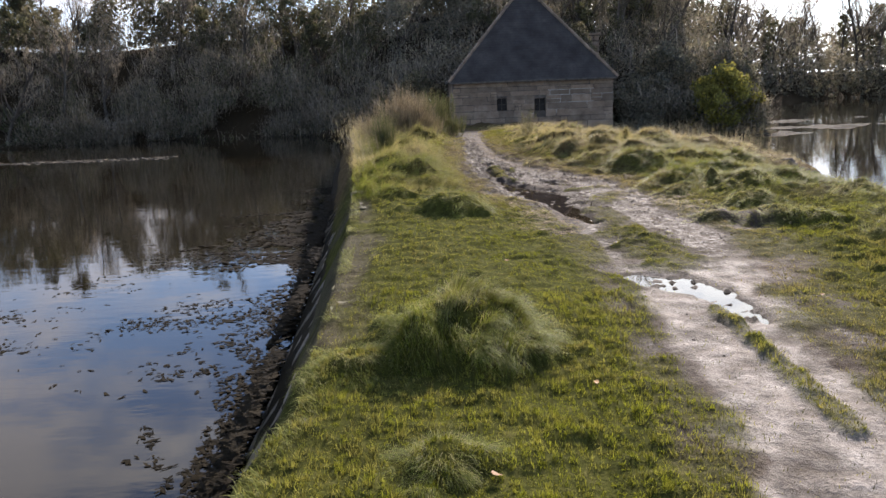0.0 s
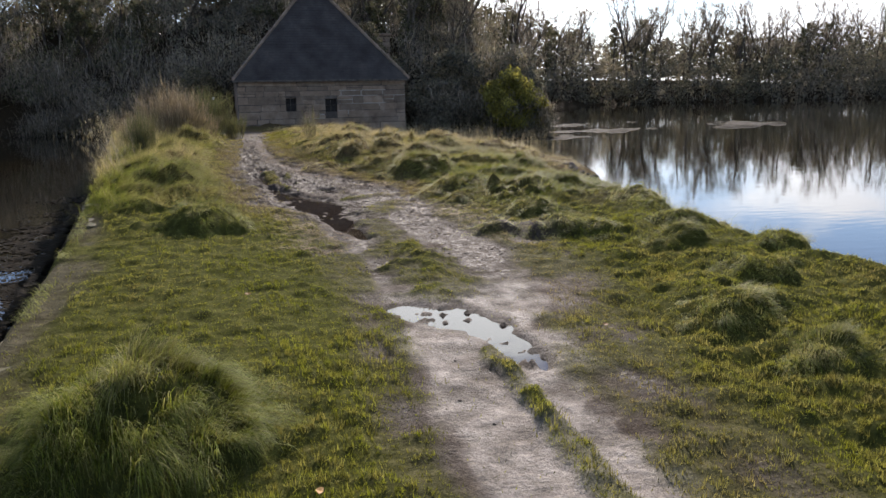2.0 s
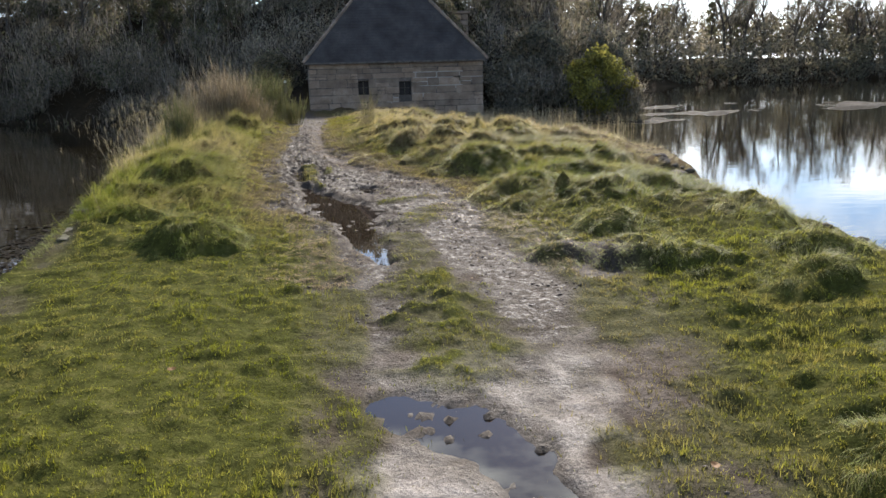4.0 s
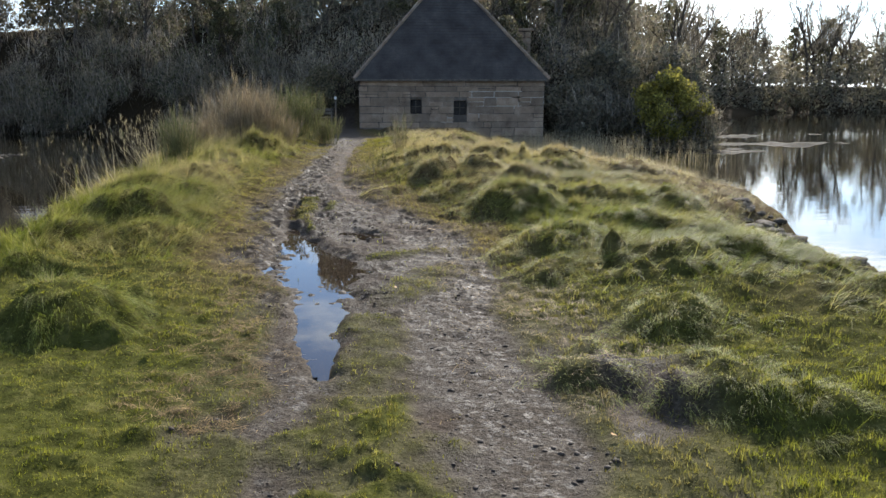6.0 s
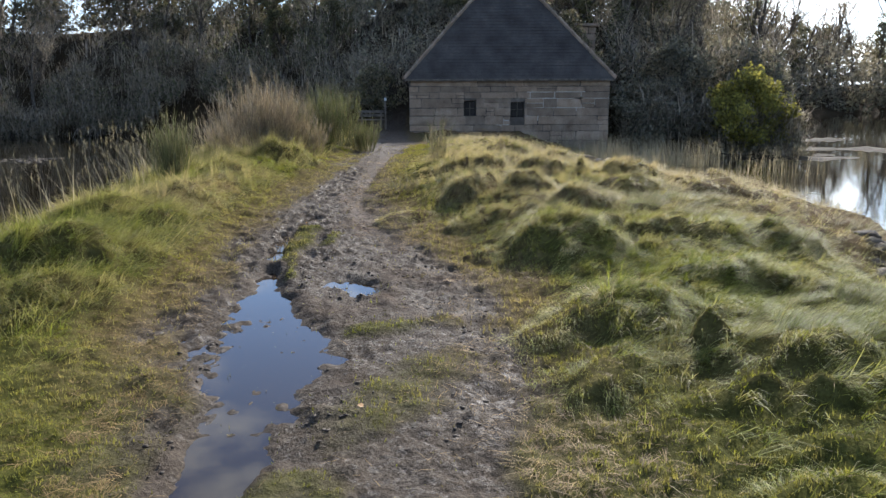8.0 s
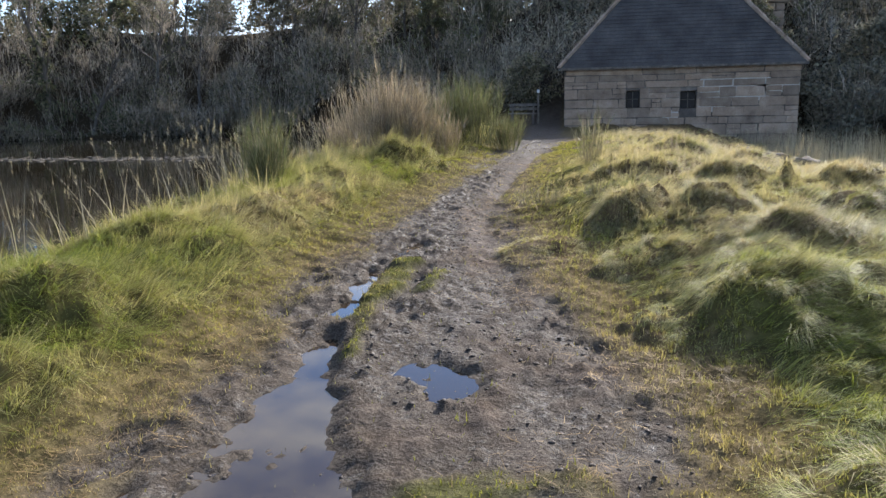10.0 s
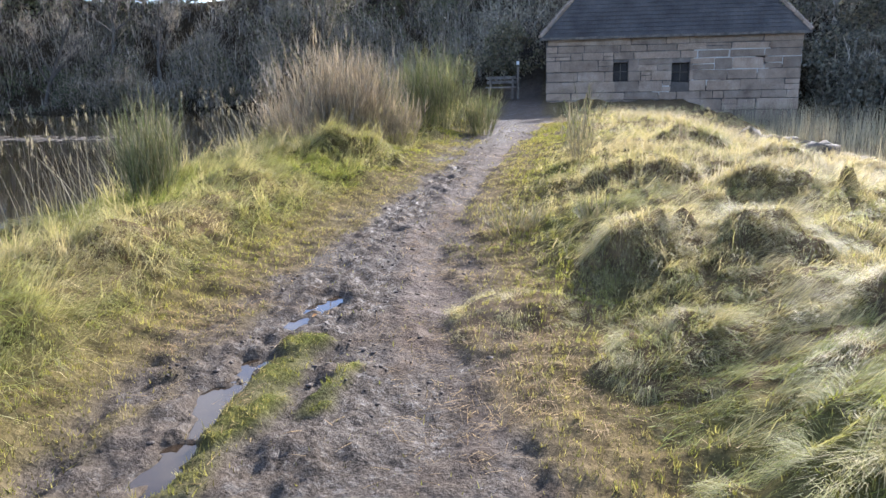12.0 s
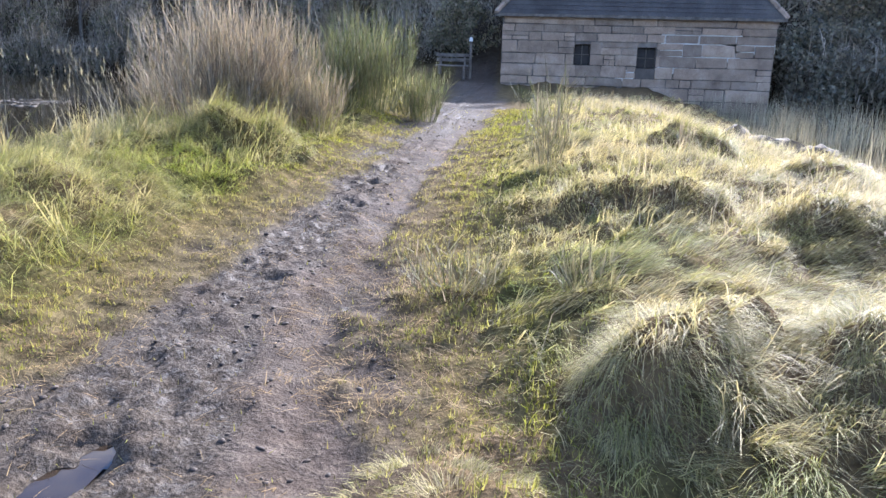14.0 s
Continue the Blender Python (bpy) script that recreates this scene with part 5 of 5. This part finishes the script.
def grow(seed, height, spread, trunk_r, first=0.3):
    """Trunk with limbs as tubes, and the twigs' places: start, way, length."""
    r = random.Random(seed)
    verts, faces, twigs, clumps = [], [], [], []

    def add(points, radii, sides):
        v, f = tube(points, radii, sides)
        o = len(verts)
        verts.extend(v)
        faces.extend([tuple(i + o for i in q) for q in f])

    def branch(p, d, length, rad, depth):
        pts, q, dd = [p], p, d.copy()
        n = 4 if depth < 2 else 3
        for _ in range(n):
            dd = (dd + Vector((r.gauss(0, 0.16), r.gauss(0, 0.16), r.gauss(0.07, 0.1)))).normalized()
            q = q + dd * (length / n)
            pts.append(q)
        add(pts, [rad * (1 - 0.75 * k / n) for k in range(n + 1)], 6 if depth == 0 else 4 if depth == 1 else 3)
        kids = (9, 6, 5)[depth] if depth < 3 else 0
        for _ in range(kids):
            t = r.uniform(first if depth == 0 else 0.25, 1.0)
            k = min(int(t * n), n - 1)
            at = pts[k].lerp(pts[k + 1], t * n - k)
            a = r.uniform(0, 6.283)
            side = Vector((math.cos(a), math.sin(a), 0.0))
            way = (dd * r.uniform(0.3, 0.9) + side * spread * r.uniform(0.5, 1.0) + Vector((0, 0, 0.25))).normalized()
            size = length * (0.55 if depth == 0 else 0.58) * r.uniform(0.6, 1.0) * (1.2 - 0.5 * t)
            if depth < 2:
                branch(at, way, size, rad * 0.42 * (1.15 - 0.5 * t), depth + 1)
            else:
                twigs.append((at, way, size))
        clumps.append((pts[-1], length))

    branch(Vector((0, 0, -0.3)), Vector((r.gauss(0, 0.06), r.gauss(0, 0.06), 1)).normalized(), height * 0.78, trunk_r, 0)
    return verts, faces, twigs, clumps


def twig_mesh(twigs, per, width, seed):
    r = np.random.default_rng(seed)
    base, az, lean, L = [], [], [], []
    for at, way, size in twigs:
        for _ in range(per):
            t = r.uniform(0, 0.7)
            base.append(at + way * size * t)
            az.append(math.atan2(way.y, way.x) + r.normal(0, 0.7))
            lean.append(abs(math.acos(max(-1, min(1, way.z))) + r.normal(0, 0.4)))
            L.append(max(0.25, size * r.uniform(0.5, 1.1)))
    n = len(base)
    v, f, m = blades(np.array([b[:] for b in base]), np.array(L), np.full(n, width), np.array(az), np.array(lean), -0.15, 2)
    return np_mesh("twigs", v, f, {"dry": np.repeat(r.uniform(0, 1, n), m)})


def leaf_cloud(centres, radii, count, size, seed, name="leaves", dry=(0.0, 0.4)):
    """Many small pointed leaves round the given centres."""
    r = np.random.default_rng(seed)
    centres, radii = np.asarray(centres, float), np.asarray(radii, float)
    k = r.integers(0, len(centres), count)
    d = r.normal(0, 1, (count, 3))
    d /= np.linalg.norm(d, axis=1)[:, None]
    p = centres[k] + d * (radii[k] * r.random(count) ** 0.4)[:, None] * np.array([1, 1, 0.8])
    return leaves_at(p, size, r, name, dry)


def leaves_at(p, size, r, name, dry):
    n = len(p)
    u = r.normal(0, 1, (n, 3))
    u /= np.linalg.norm(u, axis=1)[:, None]
    w = np.cross(u, r.normal(0, 1, (n, 3)))
    w /= np.linalg.norm(w, axis=1)[:, None]
    s = (np.asarray(size) if np.ndim(size) else r.uniform(0.6, 1.3, n) * size)[:, None]
    v = np.stack([p - u * s * 0.5, p + w * s * 0.28, p + u * s * 0.5, p - w * s * 0.28], 1).reshape(-1, 3)
    f = (np.arange(n) * 4)[:, None] + np.arange(4)
    dd = np.asarray(dry) if np.ndim(dry) and len(dry) == n else r.uniform(dry[0], dry[1], n)
    return np_mesh(name, v, f, {"dry": np.repeat(dd, 4)})


def tree(seed, height, spread, trunk_r, label, ivy=0.0, per=5, leaf_count=0, first=0.3, thick=0.016):
    v, f, twigs, clumps = grow(seed, height, spread, trunk_r, first)
    root = thing("bare_tree" if not leaf_count else "evergreen_tree", None, None, label, "tree", "trees on the wooded banks")
    part("trunk", np_mesh("trunk", v, np.array(f), smooth=True), M_BARK, root)
    if leaf_count:
        part("crown", leaf_cloud([c[:] for c, _ in clumps], [max(0.35, 0.22 * s) for _, s in clumps], leaf_count, 0.2, seed), M_LEAF, root, "dark evergreen foliage")
    else:
        part("crown", twig_mesh(twigs, per, thick, seed), M_TWIG, root, "bare winter twigs")
    if ivy:
        r = np.random.default_rng(seed)
        zs = r.uniform(0.3, height * ivy, 40)
        part("ivy", leaf_cloud(np.stack([r.normal(0, 0.3, 40), r.normal(0, 0.3, 40), zs], 1), r.uniform(0.2, 0.55, 40), 1000, 0.24, seed + 1), M_LEAF, root, "dark ivy climbing the trunk")
    return root


KINDS = [tree(1, 9.0, 0.75, 0.17, "bare winter tree with spreading grey limbs", per=5, thick=0.025),
         tree(2, 10.0, 0.6, 0.19, "tall bare winter tree with ivy on its trunk", ivy=0.55, per=5),
         tree(3, 7.5, 0.9, 0.14, "low spreading bare tree on the bank", per=6),
         tree(4, 9.5, 0.5, 0.18, "ivy-clad bare tree against the sky", ivy=0.85, per=4),
         tree(5, 7.0, 0.7, 0.16, "dark evergreen tree on the wooded bank", leaf_count=4200, first=0.12),
         tree(6, 8.5, 0.55, 0.17, "dark holm oak on the wooded bank", leaf_count=4600, first=0.15)]


FAR = [tree(11, 9.0, 0.95, 0.17, "bare winter tree on the far shore", per=4, thick=0.032),
       tree(12, 10.0, 0.8, 0.18, "tall thin bare tree on the far shore", per=4, thick=0.032),
       tree(13, 8.5, 0.95, 0.16, "bare ivy-clad tree on the far shore", ivy=0.7, per=3, thick=0.032)]
KINDS += FAR


def bank_y(x):
    return float(np.interp(x, BANK_X, BANK_Y))


rt = random.Random(31)
spots = []
for k in range(50):     # pond side and behind the house
    x = -62 + 84 * (k + rt.uniform(0, 1)) / 50
    spots.append((x, bank_y(x) + rt.uniform(4, 20), rt.choice((0, 1, 2, 2, 4, 5, 0, 3)), rt.uniform(0.65, 0.95)))
for k in range(70):     # far shore beyond the tidal water
    x = 24 + 112 * (k + rt.uniform(0, 1)) / 70
    spots.append((x, bank_y(x) + rt.uniform(4, 15), rt.choice((6, 7, 8, 6, 7)), rt.uniform(1.25, 1.85)))
spots += [(-27, 60.0, 0, 0.95), (-30.5, 57.5, 2, 1.15), (-24.5, 61.5, 2, 0.95), (-33.5, 57.0, 1, 1.0), (8.5, 52.5, 2, 0.9), (13.0, 50.5, 0, 1.0), (16.0, 54, 1, 1.0), (15.0, 49.0, 2, 1.15), (17.6, 50, 0, 1.0), (11.2, 51.5, 1, 1.1), (19.8, 48.5, 2, 0.95), (12.4, 48.6, 3, 0.7)]
used = set()
for x, y, kind, size in spots:
    m = Matrix.Translation((x, y, ground_z(x, y))) @ Matrix.Rotation(rt.uniform(0, 6.283), 4, "Z")
    if kind not in used:
        used.add(kind)
        KINDS[kind].matrix_basis = m
        KINDS[kind].scale = (size, size, size)
    else:
        KINDS[kind].scale, keep_scale = (size, size, size), tuple(KINDS[kind].scale)
        copy_thing(KINDS[kind], m)
        KINDS[kind].scale = keep_scale

# undergrowth of the banks: leaves and twigs
def thicket(name, x0, x1, count, size, top, label, seed, twig_share=0.5, width=0.04, low=1.8, material=M_LEAF):
    r = np.random.default_rng(seed)
    n = int(count * 3.0)
    x = r.uniform(x0, x1, n)
    pick = r.random(n)
    back = np.where(pick < 0.36, r.exponential(3.0, n), np.where(pick < 0.62, r.uniform(0, 20, n), r.normal(17.8, 2.0, n))) - 1.2
    by = np.interp(x, BANK_X, BANK_Y)
    by = by + 2.0 * fbm(x * 0.11, (by + back) * 0.02, 99)
    lump = fbm(x * 0.16, back * 0.2, seed + 3) + 0.6 * fbm(x * 0.06, back * 0.05, seed + 4)
    hc = np.clip(low + 0.5 * (back + 1.2), 0.5, top) * (1 + 0.6 * lump)
    h = hc * r.random(n) ** 1.05
    g = land(x, by + back)[0]
    clump = fbm(x * 0.55 + back * 0.3, h * 0.7 + back * 0.5, seed + 5)
    keep = (clump > -0.2 + np.where(back > 13, 0.25, 0.45) * (h / hc) ** 2) & (back < 24)
    clear_house = ~((x > HX0 - 0.6) & (x < HX1 + 0.8) & (by + back < HY1 + 1.0))
    path = ~((np.abs(x - 0.2) < 2.6) & (by + back < 50))
    p = np.stack([x, by + back, np.maximum(g, WATER) + h], 1)[keep & clear_house & path][:count]
    n = len(p)
    brown = np.clip(0.45 + 1.1 * fbm(p[:, 0] * 0.13, p[:, 2] * 0.25 + p[:, 1] * 0.1, seed + 9) + r.normal(0, 0.12, n), 0, 1)
    deep = p[:, 1] - np.interp(p[:, 0], BANK_X, BANK_Y)
    is_twig = r.random(n) < twig_share * (0.35 + brown) * np.where(deep > 13, 0.12, 1.0)
    root = thing(name, leaves_at(p[~is_twig], r.uniform(0.6, 1.4, int((~is_twig).sum())) * size * np.where(p[~is_twig, 1] - np.interp(p[~is_twig, 0], BANK_X, BANK_Y) > 12, 1.35, 1.0), r, name, brown[~is_twig] * 0.8), material, label, "thicket", kind="stuff")
    q = p[is_twig]
    k = len(q)
    v, f, m = blades(q - np.array([0, 0, 0.3]), r.uniform(0.6, 2.2, k), r.uniform(0.4, 1.0, k) * width, r.uniform(0, 6.283, k), np.abs(r.normal(0.7, 0.6, k)), 0.9, 2)
    thing("bare_scrub", np_mesh("bare_scrub", v, f, {"dry": np.repeat(r.uniform(0, 1, k), m)}), M_TWIG, "tangle of bare scrub twigs on the bank", "scrub", kind="stuff")
    return root


thicket("bank_thicket", -75, -2, 175000, 0.22, 4.4, "dense dark evergreen scrub overhanging the pond", 601, 0.75)
# these two take the paler leaf colour that stands in for sun haze
thicket("bank_thicket", -2, 21, 100000, 0.19, 4.8, "dense shaded scrub behind and beside the house", 611, 0.5, material=M_HAZED)
thicket("bank_thicket", 20, 150, 100000, 0.42, 8.2, "dark hedge of scrub along the far shore", 621, 0.3, 0.06, 6.4, M_HAZED)

# shaded bushes between the house and the golden bush; leaf colour paled for glare
def leaf_bush(x, y, radius, height, count, material, size, label, name, seed, dry=(0.0, 0.5)):
    r = np.random.default_rng(seed)
    z = max(ground_z(x, y), WATER)
    root = thing(name, None, None, label, "bush")
    root.location = (x, y, z)
    verts, faces = [], []
    tips = []
    for k in range(9):
        a, o = r.uniform(0, 6.28), r.uniform(0.3, 0.85)
        tip = Vector((radius * o * math.cos(a), radius * o * math.sin(a), height * r.uniform(0.45, 0.85)))
        pv, pf = tube([Vector((0, 0, -0.2)), tip * 0.5 + Vector((0, 0, 0.2)), tip], [0.06, 0.04, 0.012], 4)
        faces += [tuple(i + len(verts) for i in q) for q in pf]
        verts += pv
        tips.append(tip)
    part("branches", np_mesh("branches", verts, np.array(faces), smooth=True), M_BARK, root)
    n = 46
    a, o = r.uniform(0, 6.28, n), np.sqrt(r.random(n))
    zz = r.uniform(0.12, 1, n)
    prof = np.sqrt(np.clip(1 - (zz - 0.35) ** 2 / 0.5, 0.05, 1))
    centres = np.stack([radius * o * prof * np.cos(a), radius * o * prof * np.sin(a), height * zz * (1 - 0.25 * o)], 1)
    part("crown", leaf_cloud(centres, r.uniform(0.13, 0.38, n) * radius, count, size, seed, "crown", dry), material, root)


leaf_bush(16.9, 42.6, 2.3, 3.9, 9000, M_GOLD, 0.17, "golden-leaved bush lit by the sun at the water's edge", "golden_bush", 71, (0.0, 1.0))
leaf_bush(12.6, 44.2, 1.7, 3.4, 6500, M_HAZED, 0.16, "dark shaded bush beside the house", "dark_bush", 72)
leaf_bush(14.6, 45.2, 1.9, 3.8, 7000, M_HAZED, 0.17, "dark shaded bush between house and golden bush", "dark_bush", 73)
leaf_bush(18.4, 45.5, 1.8, 2.6, 5000, M_HAZED, 0.18, "dark scrub behind the golden bush", "dark_bush", 74)
leaf_bush(0.0, 49.0, 1.6, 2.6, 5000, M_LEAF, 0.15, "pale green shrub beyond the bench", "dark_bush", 75, (0.2, 0.9))
# ivy on the right-hand hip of the roof
r_ivy = np.random.default_rng(8)
ivy_c = np.array([[9.55, 44.6, 4.5], [9.7, 44.4, 4.1], [9.95, 44.1, 3.6], [10.4, 43.7, 3.0], [9.3, 45.0, 4.9], [10.7, 43.6, 2.6], [9.5, 44.9, 4.9]])
thing("roof_ivy", leaf_cloud(ivy_c, np.full(7, 0.42), 2600, 0.11, 8, "roof_ivy", (0.1, 0.9)), M_LEAF, "ivy overgrowing one hip of the slate roof", "ivy")

# ---- bench and marker post by the house ----
bench = thing("bench", None, None, "dark weathered wooden bench beside the house", "bench")
bench.location = (0.1, 45.0, -0.18)
zg = ground_z(0.1, 45.0)
bench.location.z = zg
for k in range(3):
    part("seat_plank", bm_box(bmesh.new(), -0.62, 0.6, -0.22 + 0.16 * k, -0.08 + 0.16 * k, 0.42, 0.47, 0.008), M_WOOD, bench)
for k in range(2):
    part("back_plank", bm_box(bmesh.new(), -0.62, 0.6, 0.27, 0.31, 0.58 + 0.17 * k, 0.71 + 0.17 * k, 0.008), M_WOOD, bench)
for sx_ in (-0.5, 0.42):
    part("leg", bm_box(bmesh.new(), sx_, sx_ + 0.08, -0.2, -0.12, -0.05, 0.42, 0.006), M_WOOD, bench)
    part("leg", bm_box(bmesh.new(), sx_, sx_ + 0.08, 0.2, 0.27, -0.05, 0.88, 0.006), M_WOOD, bench)
post = thing("marker_post", None, None, "slim wooden waymark post with a pale plate", "post")
post.location = (0.78, 45.1, ground_z(0.78, 45.1))
part("shaft", bm_box(bmesh.new(), -0.045, 0.045, -0.045, 0.045, -0.1, 1.55, 0.01), M_WOOD, post)
part("plate", bm_box(bmesh.new(), -0.06, 0.06, -0.06, -0.047, 1.36, 1.5, 0.004), M_PLATE, post, "small pale plate")

# fallen leaves on the turf
leaf_bm = bmesh.new()
ring = [leaf_bm.verts.new((0.5 * math.cos(a) * (1 - 0.2 * math.sin(3 * a)), 0.32 * math.sin(a), 0.10 * math.cos(a) ** 2)) for a in np.linspace(0, 6.283, 13)[:-1]]
mid_v = leaf_bm.verts.new((0, 0, -0.03))
for k in range(12):
    leaf_bm.faces.new((ring[k], ring[(k + 1) % 12], mid_v))
leaf_me = bm_mesh("fallen_leaf", leaf_bm)
leaf_me.materials.append(M_FALLEN)
for x, y, s in ((0.33, 3.18, 0.07), (1.05, 4.3, 0.05), (3.4, 6.1, 0.05), (0.9, 7.7, 0.05), (1.62, 18.0, 0.05), (3.9, 9.2, 0.05), (1.3, 10.6, 0.05), (2.9, 12.2, 0.05)):
    ob = tagged(new("fallen_leaf", leaf_me), "curled orange-brown fallen leaf lying on the ground", "leaf", "fallen leaves")
    ob.matrix_basis = Matrix.Translation((x, y, ground_z(x, y) + 0.03)) @ Matrix.Rotation(x * 7, 4, "Z") @ Matrix.Rotation(0.3, 4, "X") @ Matrix.Diagonal((s, s, s, 1))
